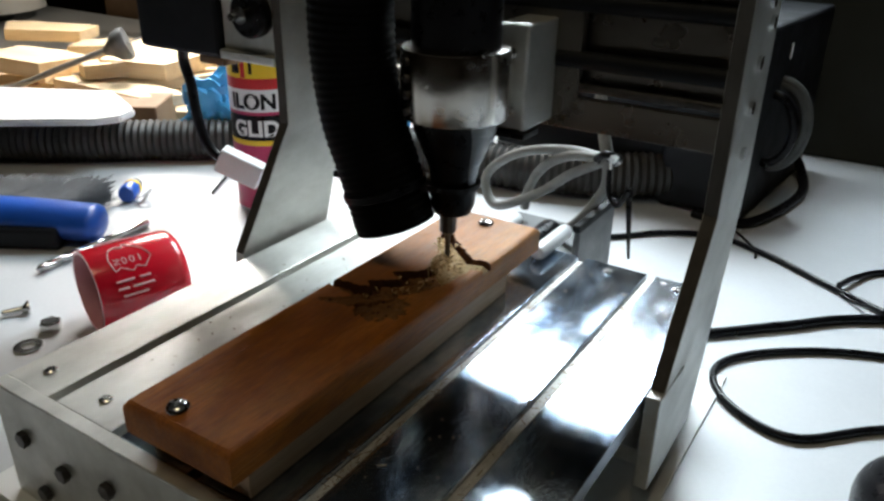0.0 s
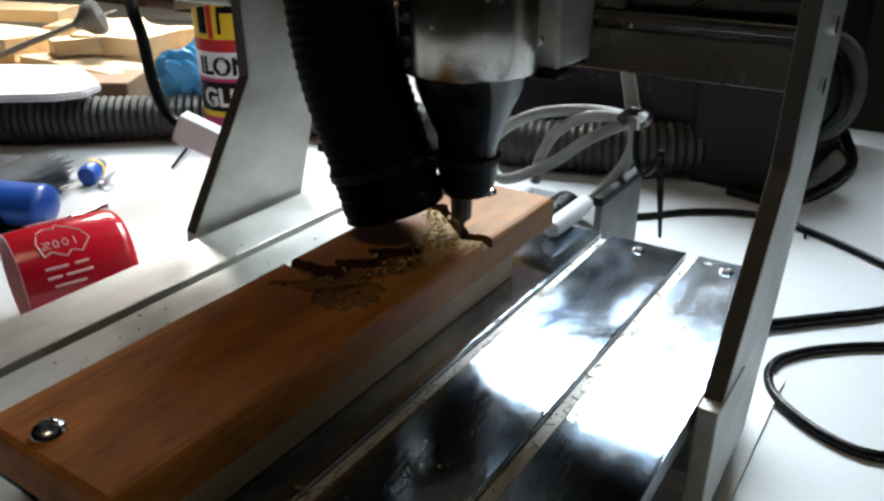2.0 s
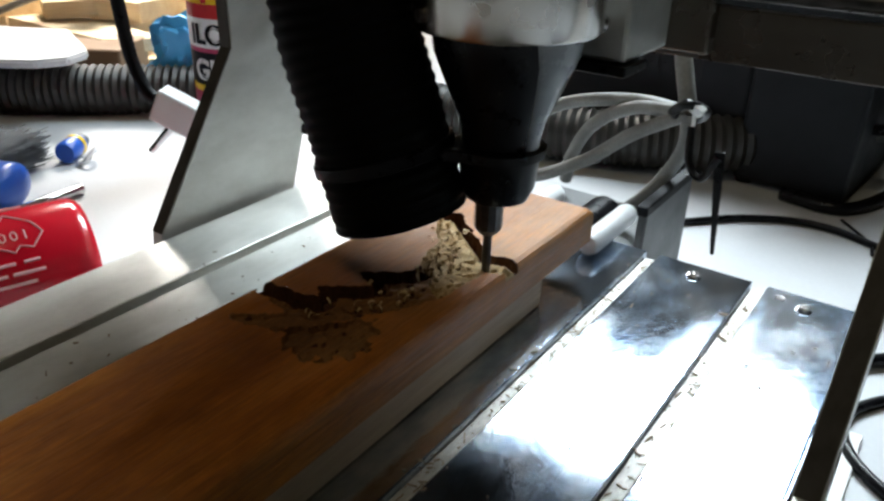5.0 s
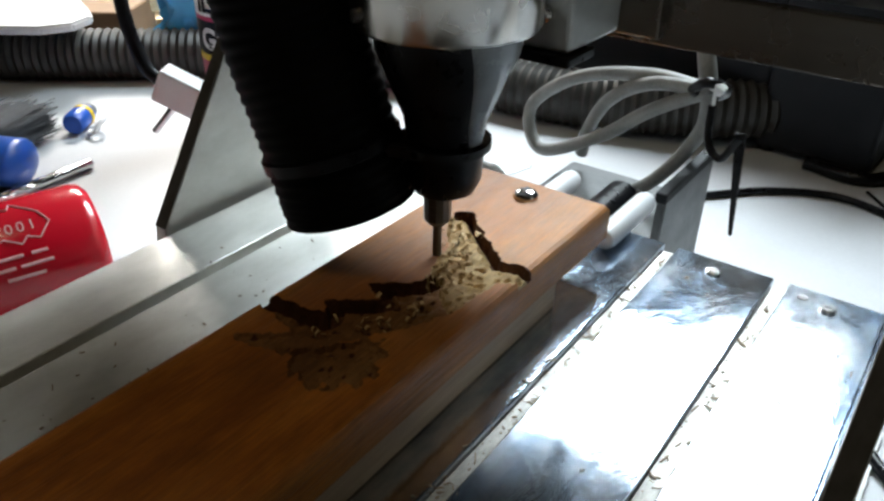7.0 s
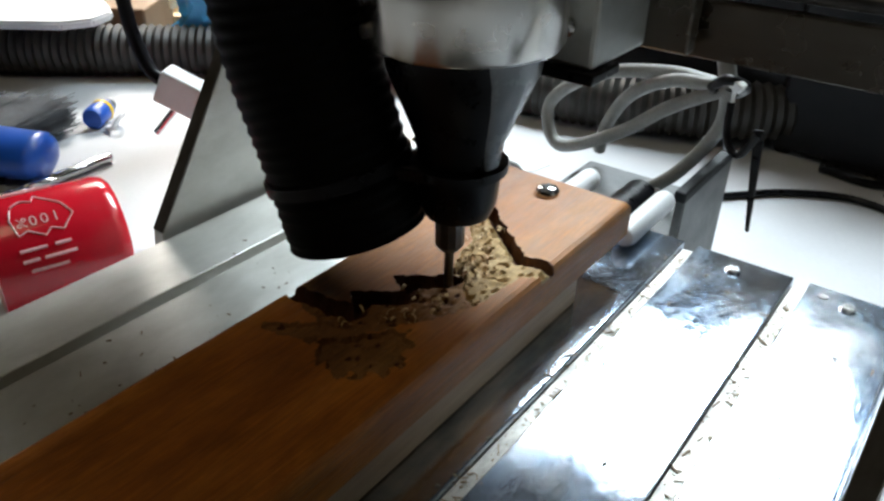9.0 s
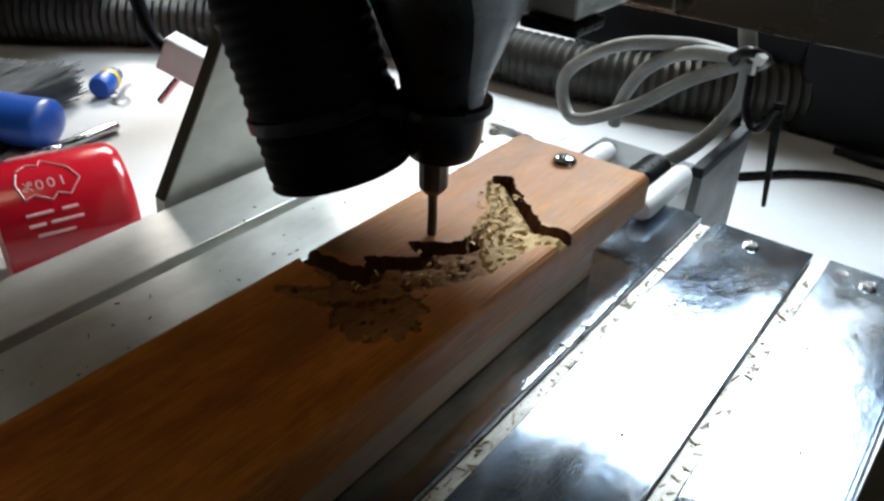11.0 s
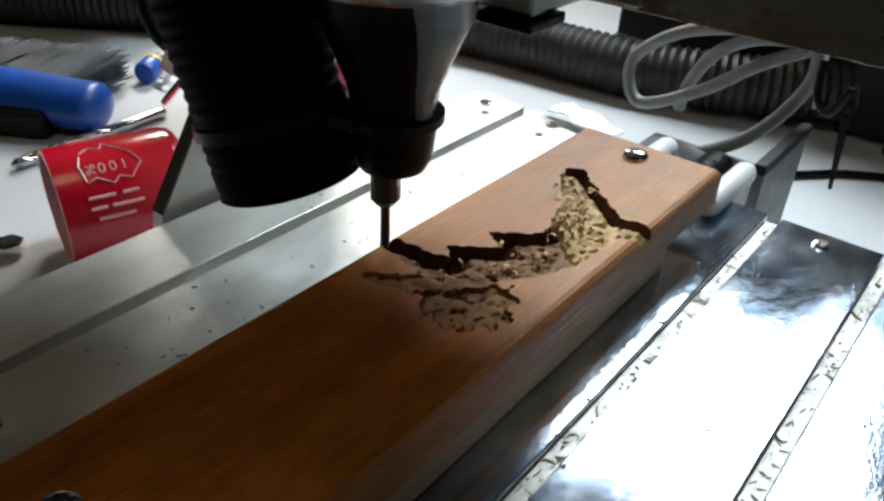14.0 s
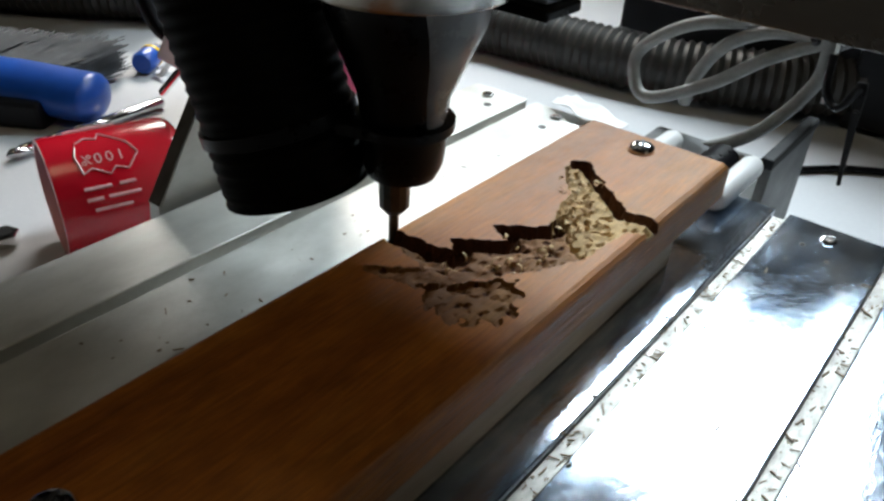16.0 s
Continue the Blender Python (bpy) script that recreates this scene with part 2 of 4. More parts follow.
def add_turned(bm, profile, m=None, seg=40, close=True):
    """A turned solid round z from (radius, height) pairs."""
    rings = []
    for r, z in profile:
        rings.append([bm.verts.new((r * math.cos(2 * math.pi * i / seg), r * math.sin(2 * math.pi * i / seg), z)) for i in range(seg)])
    for a, b in zip(rings, rings[1:]):
        for i in range(seg):
            j = (i + 1) % seg
            bm.faces.new((a[i], a[j], b[j], b[i]))
    if close:
        bm.faces.new(rings[0][::-1])
        bm.faces.new(rings[-1])
    if m is not None:
        bmesh.ops.transform(bm, matrix=m, verts=[v for ring in rings for v in ring])
    return bm


def turned(profile, m=None, seg=40, close=True):
    return add_turned(bmesh.new(), profile, m, seg, close)


def rod(r, a, b, seg=20, chamfer=0.0):
    a, b = Vector(a), Vector(b)
    d = b - a
    c = chamfer
    prof = [(r - c, 0), (r, c), (r, d.length - c), (r - c, d.length)] if c else [(r, 0), (r, d.length)]
    return turned(prof, Matrix.Translation(a) @ d.to_track_quat("Z", "Y").to_matrix().to_4x4(), seg)


def spline(points, n):
    """n + 1 points along a smooth line through the given ones."""
    p = [Vector(q) for q in points]
    p = [2 * p[0] - p[1]] + p + [2 * p[-1] - p[-2]]
    out, segs = [], len(p) - 3
    for k in range(n + 1):
        s = min(k / n * segs, segs - 1e-6)
        i = int(s)
        t = s - i
        a, b, c, d = p[i:i + 4]
        out.append(0.5 * (2 * b + (c - a) * t + (2 * a - 5 * b + 4 * c - d) * t * t + (3 * b - a - 3 * c + d) * t ** 3))
    return out


def even(points, step):
    """The same line in equal steps."""
    out, carry = [points[0]], 0.0
    for a, b in zip(points, points[1:]):
        d = (b - a).length
        s = step - carry
        while s < d:
            out.append(a.lerp(b, s / d))
            s += step
        carry = d - (s - step)
    return out


def add_sweep(bm, path, radius, seg=10, cap=True):
    """A round tube along a path. radius: a number, or a function of the step."""
    rings, up = [], None
    for i, c in enumerate(path):
        d = (path[min(i + 1, len(path) - 1)] - path[max(i - 1, 0)]).normalized()
        if up is None:
            up = d.orthogonal().normalized()
        side = d.cross(up).normalized()
        up = side.cross(d).normalized()
        r = radius(i) if callable(radius) else radius
        rings.append([bm.verts.new(c + r * (math.cos(2 * math.pi * k / seg) * up + math.sin(2 * math.pi * k / seg) * side)) for k in range(seg)])
    for a, b in zip(rings, rings[1:]):
        for k in range(seg):
            j = (k + 1) % seg
            bm.faces.new((a[k], b[k], b[j], a[j]))
    if cap:
        bm.faces.new(rings[0])
        bm.faces.new(rings[-1][::-1])
    return bm


def tube(points, r, n=60, seg=10):
    return add_sweep(bmesh.new(), spline(points, n), r, seg)


def ribbed(points, r, pitch, depth, seg=28):
    """A corrugated hose: two rings to a rib."""
    path = even(spline(points, 300), pitch / 4)
    shape = (0.0, 0.5, 1.0, 0.5)
    return add_sweep(bmesh.new(), path, lambda i: r - depth * shape[i % 4], seg)


def plate(outline, axis, a, b, bevel=0.0):
    """A flat plate with an outline in the two other axes, from a to b along axis."""
    bm = bmesh.new()
    put = {"x": lambda u, v, w: (w, u, v), "y": lambda u, v, w: (u, w, v), "z": lambda u, v, w: (u, v, w)}[axis]
    lo = [bm.verts.new(put(u, v, a)) for u, v in outline]
    hi = [bm.verts.new(put(u, v, b)) for u, v in outline]
    bm.faces.new(lo[::-1])
    bm.faces.new(hi)
    n = len(lo)
    for i in range(n):
        j = (i + 1) % n
        bm.faces.new((lo[i], lo[j], hi[j], hi[i]))
    bmesh.ops.recalc_face_normals(bm, faces=bm.faces)
    if bevel:
        bmesh.ops.bevel(bm, geom=list(bm.edges), offset=bevel, segments=2, affect="EDGES")
    return bm


def hexagon(r, z0, z1, m=None):
    return turned([(r * 0.92, z0), (r, z0 + 0.12 * (z1 - z0)), (r, z1 - 0.12 * (z1 - z0)), (r * 0.92, z1)], m, 6)


# ---------------------------------------------------------------- room
def setting(name, bm, mat, label):
    return tagged(part(name, bm, mat), label, kind="structure")


setting("floor", box(-2.6, 2.0, -2.2, 0.9, -0.78, -0.75), FLOOR, "brown floor under the workbench")
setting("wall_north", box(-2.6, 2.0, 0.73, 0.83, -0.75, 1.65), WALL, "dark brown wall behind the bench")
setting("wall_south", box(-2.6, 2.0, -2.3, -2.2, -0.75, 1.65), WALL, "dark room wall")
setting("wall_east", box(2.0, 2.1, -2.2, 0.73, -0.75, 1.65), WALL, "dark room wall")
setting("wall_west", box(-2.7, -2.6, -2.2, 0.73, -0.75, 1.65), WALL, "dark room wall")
setting("ceiling", box(-2.6, 2.0, -2.2, 0.73, 1.65, 1.75), CEIL, "pale ceiling")
bench = thing("workbench", "white laminate workbench top crowded with tools", "workbench", m=pose(0, 0, 0))
part("benchtop", box(-1.9, 0.95, -0.62, 0.66, -0.03, 0.0, 0.002), WHITE_TOP, bench)
for x in (-1.8, 0.85):
    for y in (-0.55, 0.52):
        part("leg", box(x - 0.03, x + 0.03, y - 0.03, y + 0.03, -0.75, -0.03, 0.003), GREY_METAL, bench)

lamp = thing("work_lamp", "white work lamp hung behind the machine", "lamp")
lm = look(LAMP, AIM)
part("housing", box(-0.25, 0.25, -0.14, 0.14, 0.008, 0.03, 0.004, lm), NYLON_WHITE, lamp)
for s in (-0.2, 0.2):
    part("arm", rod(0.006, lm @ Vector((s, 0, 0.03)), (LAMP.x + s, 0.73, LAMP.z + 0.1)), GREY_METAL, lamp)


# Made-up housing for the overhead fill, out of view.
overhead_fill = thing("overhead_fill", "unseen square frame of the added warm fill lamp", "lamp")
part("frame", box(-0.17, 0.37, -0.77, -0.23, 1.606, 1.65, 0.006), NYLON_WHITE, overhead_fill)
desk_lamp = thing("desk_lamp", "small white desk lamp leaning over the offcuts", "lamp")
dm = look(DESK_LAMP, (-0.54, 0.27, 0.03))
part("head", box(-0.135, 0.135, -0.135, 0.135, 0.006, 0.04, 0.008, dm), NYLON_WHITE, desk_lamp)
part("arm", rod(0.007, dm @ Vector((0, 0, 0.04)), (DESK_LAMP.x - 0.08, 0.62, 0.02)), GREY_METAL, desk_lamp)
part("foot", turned([(0.06, 0.0), (0.06, 0.012), (0.02, 0.02)], Matrix.Translation((DESK_LAMP.x - 0.08, 0.59, 0)), 32), GREY_METAL, desk_lamp, smooth=40)
room_lamp = thing("wall_lamp", "warm square lamp on the wall high above the bench", "lamp")
rm = look(ROOM_LAMP, (0, -0.12, 0.06))
part("housing", box(-0.12, 0.12, -0.12, 0.12, 0.006, 0.04, 0.005, rm), NYLON_WHITE, room_lamp)
part("arm", rod(0.010, rm @ Vector((0, 0, 0.04)), (ROOM_LAMP.x, 0.73, ROOM_LAMP.z + 0.1)), GREY_METAL, room_lamp)


# ---------------------------------------------------------------- machine bed
def bed():
    b = thing("machine_bed", "slotted bed of polished aluminium bars on a white bench", "machine bed")
    bars = ((-0.109, -0.0815, 0.068), (-0.0765, -0.0435, 0.068), (-0.0385, -0.0035, 0.0475), (0.0015, 0.036, 0.0475), (0.041, 0.0743, 0.0475), (0.0795, 0.1090, 0.0475))
    for k, (x0, x1, y1) in enumerate(bars):
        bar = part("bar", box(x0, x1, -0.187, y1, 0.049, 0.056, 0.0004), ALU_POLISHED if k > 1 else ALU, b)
        for y in (y1 - 0.009, -0.176):
            for x in ((x0 + x1) / 2 - 0.001,):
                part("screw", turned([(0.0026, 0.0555), (0.0026, 0.0567), (0.0019, 0.0572), (0.0013, 0.0572), (0.0011, 0.0563)], Matrix.Translation((x, y, 0)), 16), STEEL, bar)
    # dark screw holes in the outer bars
    for x, y in ((0.085, 0.041), (-0.060, 0.047), (-0.090, 0.050)):
        part("screw_hole", turned([(0.0017, 0.0560), (0.0017, 0.05625), (0.0009, 0.05615)], Matrix.Translation((x, y, 0)), 14), DARK_STEEL, b)
    part("slot_plate", box(-0.1085, 0.1085, -0.183, 0.026, 0.0445, 0.0488, 0.0003), ALU_DULL, b)
    part("slot_plate", box(-0.1085, -0.0435, 0.0263, 0.067, 0.0445, 0.0488, 0.0003), ALU_DULL, b)
    part("slot_plate", box(-0.0432, 0.1085, 0.0263, 0.0465, 0.0445, 0.0488, 0.0003), ALU_DULL, b)
    for x0, x1 in ((0.0362, 0.0408), (0.0745, 0.0793)):
        part("slot_strip", box(x0, x1, -0.183, 0.046, 0.0490, 0.0538, 0.0002), DUSTY_STRIP, b, "pale dusty strip in the slot")
    front = part("front_plate", box(-0.109, 0.1090, -0.1935, -0.1872, 0.0, 0.0562, 0.0005), ALU, b)
    for x, z in ((-0.092, 0.036), (-0.068, 0.030), (-0.040, 0.036), (-0.085, 0.012), (0.03, 0.036), (0.075, 0.036)):
        part("bolt", hexagon(0.0035, 0, 0.003, pose(x, -0.1935, z, 90, 0, 0)), DARK_STEEL, front)
    part("rear_plate", box(-0.109, 0.1090, 0.0265, 0.0325, 0.0, 0.0442, 0.0005), ALU, b)
    for x in (-0.075, 0.065):
        part("rail", rod(0.005, (x, -0.187, 0.033), (x, 0.0265, 0.033)), STEEL, b)
    part("lead_screw", rod(0.004, (0.0, -0.187, 0.030), (0.0, 0.0265, 0.030)), DARK_STEEL, b)
    for x in (-0.0115, 0.0200):
        part("guide_rod", turned([(0.0010, 0), (0.0036, 0.0012), (0.0044, 0.004), (0.0044, 0.036), (0.0038, 0.0382), (0.0026, 0.0396), (0.0005, 0.0402)], pose(x, 0.0275, 0.0604, -90, 0, 0), 24), NYLON_WHITE, b, "white rounded rod end", 40)
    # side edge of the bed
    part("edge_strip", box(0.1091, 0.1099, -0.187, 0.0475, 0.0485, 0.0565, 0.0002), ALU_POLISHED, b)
    return b


bed()
tagged(part("base_sheet", box(-0.125, 0.1205, -0.20, 0.062, 0.0003, 0.0018, 0.0003), PAPER), "thin white base sheet under the machine bed", "base sheet")

# grey folded bracket with the drive at the far end of the bed
br = thing("drive_bracket", "grey folded sheet metal bracket at the bed's far end", "bracket")
part("body", box(-0.046, 0.020, 0.080, 0.137, 0.0, 0.034, 0.002), GREY_METAL, br)
part("side_flange", plate([(0.073, 0.0), (0.132, 0.0), (0.132, 0.057), (0.077, 0.060)], "x", 0.0204, 0.0242, 0.0006), GREY_METAL, br)
part("rim", box(0.0198, 0.0248, 0.075, 0.132, 0.0560, 0.0605, 0.0008, Matrix.Translation((0, 0, 0))), BLACK_MATT, br, "black edging")
part("screw", turned([(0.003, 0), (0.003, 0.0015), (0.0015, 0.0026)], pose(0.011, 0.0795, 0.054, 60, 0, 0), 18), DARK_STEEL, br, smooth=40)
part("shaft_coupler", rod(0.0075, (0.005, 0.0480, 0.052), (0.005, 0.0795, 0.052), 24, 0.001), BLACK, br, "black round coupling", 40)


# ---------------------------------------------------------------- the plank being cut
# outlines of the cut fields on the plank: corners, how many of the first edges are deep walls, depth at those, depth elsewhere, reach of the deep part
FIELDS = (
    # rough field full of shavings, with the trench that runs out over the edge
    (((-0.0115, -0.0165), (-0.0075, -0.0125), (-0.0020, -0.0190), (0.0080, -0.0265), (0.0150, -0.0330), (0.0220, -0.0315), (0.0310, -0.0320), (0.0310, -0.0345),
      (0.0240, -0.0390), (0.0205, -0.0430), (0.0195, -0.0510), (0.0185, -0.0610), (0.0120, -0.0650), (0.0060, -0.0600), (0.0030, -0.0490), (-0.0020, -0.0340), (-0.0110, -0.0210)), 6, 0.0050, 0.0006, 0.0036),
    # stepped pockets and the strip before them
    (((0.0035, -0.0465), (0.0040, -0.0540), (0.0020, -0.0570), (-0.0070, -0.0640), (0.0005, -0.0680), (-0.0040, -0.0720), (-0.0105, -0.0765), (-0.0060, -0.0815), (-0.0115, -0.0825),
      (-0.0200, -0.0835), (-0.0280, -0.0845), (-0.0280, -0.0895), (-0.0225, -0.0885), (-0.0085, -0.0915), (-0.0100, -0.0945), (-0.0185, -0.1005), (-0.0165, -0.1030), (-0.0070, -0.0995),
      (0.0010, -0.0930), (0.0060, -0.0850), (0.0130, -0.0740), (0.0185, -0.0620)), 10, 0.0055, 0.0011, 0.0044),
    # ragged lower field
    (((-0.0070, -0.0990), (-0.0020, -0.0920), (0.0040, -0.0860), (0.0120, -0.0800), (0.0170, -0.0840), (0.0190, -0.0900), (0.0195, -0.0990), (0.0120, -0.1050), (0.0030, -0.1040)), 0, 0.0, 0.0010, 1.0),
)


def strokes_depth(x, y):
    """Depth of the cut and its kind (1 fresh, 2 wall shade and scorch, 3 pale and torn) at a place on the plank."""
    n = noise.noise(Vector((x * 260, y * 260, 1.7)))
    n2 = noise.noise(Vector((x * 640, y * 420, 7.1)))
    px, py = x + 0.0009 * n + 0.0006 * n2, y + 0.0011 * noise.noise(Vector((x * 500, y * 500, 4.4)))
    best, kind = 0.0, 0
    for number, (ring, walls, deep, shallow, reach) in enumerate(FIELDS):
        inside, near, wall = False, 1.0, 1.0
        for k, ((x0, y0), (x1, y1)) in enumerate(zip(ring, ring[1:] + ring[:1])):
            if (y0 > py) != (y1 > py) and px < (x1 - x0) * (py - y0) / (y1 - y0) + x0:
                inside = not inside
            dx, dy = x1 - x0, y1 - y0
            t = max(0, min(1, ((px - x0) * dx + (py - y0) * dy) / (dx * dx + dy * dy)))
            d = math.hypot(px - x0 - t * dx, py - y0 - t * dy)
            near = min(near, d)
            if k < walls:
                wall = min(wall, d)
        if inside and number == 2 and near < 0.0016 * (1 + 1.6 * n + 1.2 * n2):
            continue
        if inside:
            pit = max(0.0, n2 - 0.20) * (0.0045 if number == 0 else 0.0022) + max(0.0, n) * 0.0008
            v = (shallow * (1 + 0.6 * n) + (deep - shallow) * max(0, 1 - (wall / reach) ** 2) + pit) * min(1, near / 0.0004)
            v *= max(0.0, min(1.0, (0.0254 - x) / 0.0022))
            # Kind 2 paints shade along the deep walls and in the pits.
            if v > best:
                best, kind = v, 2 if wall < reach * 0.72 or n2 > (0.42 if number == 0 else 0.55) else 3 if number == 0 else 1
    return best, kind


def plank():
    p = thing("hardwood_plank", "red-brown hardwood plank with a ragged carved pocket", "plank")
    top, bot, x_half, y0, y1 = 0.080, 0.0675, 0.025, -0.192, 0.019
    edge = ((0.0, 0.0), (0.0, 0.74), (0.0003, 0.86), (0.0009, 0.95), (0.0021, 1.0))

    def rail_line(a, b, steps):
        line = [(a + e, h) for e, h in edge]
        line += [(v, 1.0) for v in steps if a + 0.0022 < v < b - 0.0022]
        return line + [(b - e, h) for e, h in reversed(edge)]

    us = rail_line(-x_half, x_half, list(np.arange(-0.0225, 0.0226, 0.0005)))
    vs = rail_line(y0, y1, list(np.arange(-0.188, -0.109, 0.004)) + list(np.arange(-0.108, -0.008, 0.0005)) + list(np.arange(-0.006, 0.018, 0.003)))
    verts, kinds = [], []
    for y, hv in vs:
        for x, hu in us:
            h = min(hu, hv) if min(hu, hv) < 0.9 else hu * hv
            z = bot + (top - bot) * h
            k = 0
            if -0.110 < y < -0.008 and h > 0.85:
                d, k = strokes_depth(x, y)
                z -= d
            z += 0.00012 * noise.noise(Vector((x * 180, y * 40, 3))) if h > 0.9 else 0
            verts.append((x, y, z))
            kinds.append(k)
    nu, nv = len(us), len(vs)
    faces, mats = [], []
    for j in range(nv - 1):
        for i in range(nu - 1):
            q = (j * nu + i, j * nu + i + 1, (j + 1) * nu + i + 1, (j + 1) * nu + i)
            faces.append(q)
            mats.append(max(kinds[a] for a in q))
    faces.append((0, (nv - 1) * nu, nv * nu - 1, nu - 1))
    mats.append(0)
    me = bpy.data.meshes.new("board")
    me.from_pydata(verts, [], faces)
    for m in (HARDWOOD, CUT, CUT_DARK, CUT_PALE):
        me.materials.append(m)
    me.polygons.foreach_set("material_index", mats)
    me.update()
    ob = new("board", me)
    ob.parent = p
    return p


plank()
tagged(part("spacer_board", box(-0.0235, 0.0235, -0.184, -0.012, 0.0562, 0.0674, 0.0006), PALE_WOOD), "pale spacer board under the hardwood plank", "board")


def pan_screw(x, y, tilt):
    s = thing("pan_head_screw", "bright pan-head screw driven into the plank", "screw", "screws in the plank", m=pose(x, y, 0.080, tilt, 0, 25))
    part("head", turned([(0.0042, -0.0006), (0.0042, 0.0004), (0.0039, 0.0013), (0.0030, 0.0021), (0.0016, 0.0025), (0.0002, 0.0026)], None, 28), STEEL, s, smooth=50)
    for a in (0, 90):
        part("slot", box(-0.0021, 0.0021, -0.00045, 0.00045, 0.0021, 0.00275, 0.0001, pose(0, 0, 0, 0, 0, a)), DARK_STEEL, s)
    return s


pan_screw(-0.006, -0.1845, 3)
pan_screw(0.0, 0.007, -6)


def shavings():
    """Loose curled shavings in the rough field, and sawdust specks along the slots."""
    rng = random.Random(5)
    bm = bmesh.new()
    for _ in range(80):
        a, b = ((-0.003, -0.028), (0.014, -0.054)) if rng.random() < 0.8 else ((0.013, -0.062), (-0.002, -0.088))
        t = rng.random()
        x, y = a[0] + (b[0] - a[0]) * t + rng.gauss(0, 0.0028), a[1] + (b[1] - a[1]) * t + rng.gauss(0, 0.0026)
        if x > 0.0235 or x - 0.0085 > (y + 0.050) * -0.05 + 0.016:
            continue
        r, w, span = rng.uniform(0.0007, 0.0016), rng.uniform(0.0002, 0.0005), rng.uniform(2.5, 5.5)
        m = pose(x, y, 0.0790 + rng.random() * 0.0008, rng.uniform(-60, 60), rng.uniform(-60, 60), rng.uniform(0, 360))
        row = []
        for k in range(7):
            an = span * k / 6
            row.append([bm.verts.new(m @ Vector((r * math.cos(an), s * w, r * math.sin(an)))) for s in (-1, 1)])
        for u, v in zip(row, row[1:]):
            bm.faces.new((u[0], u[1], v[1], v[0]))
    tagged(part("wood_shavings", bm, SHAVING, smooth=60), "pale curled wood shavings in the carved pocket", "shavings", kind="stuff")
    bm = bmesh.new()
    for _ in range(560):
        k = rng.random()
        if k < 0.50:
            x, y, z = 0.0385 + rng.gauss(0, 0.0017), rng.uniform(-0.18, 0.044), 0.0
        elif k < 0.74:
            x, y, z = 0.0769 + rng.gauss(0, 0.0017), rng.uniform(-0.18, 0.044), 0.0
        elif k < 0.90:
            x, y, z = rng.uniform(0.042, 0.107), rng.uniform(-0.16, 0.04), 0.0
        else:
            x, y, z = -0.05 - abs(rng.gauss(0, 0.016)), rng.uniform(-0.15, 0.045), 0.0
        floor_z = 0.0562
        for s0, s1 in ((0.036, 0.041), (0.0743, 0.0795), (-0.0815, -0.0765), (-0.0435, -0.0385)):
            if s0 < x < s1:
                floor_z = 0.0540 if x > 0 else 0.049
        s = rng.uniform(0.0001, 0.00036)
        long = s * rng.choice((1, 1, 1.5, 2, 2, 5))
        add_box(bm, -long, long, -s * 0.6, s * 0.6, 0, s * 0.8, 0, pose(x, y, floor_z, 0, 0, rng.uniform(0, 180)))
    tagged(part("sawdust", bm, DUST), "brown sawdust specks scattered over the aluminium bed", "sawdust", kind="stuff")


shavings()


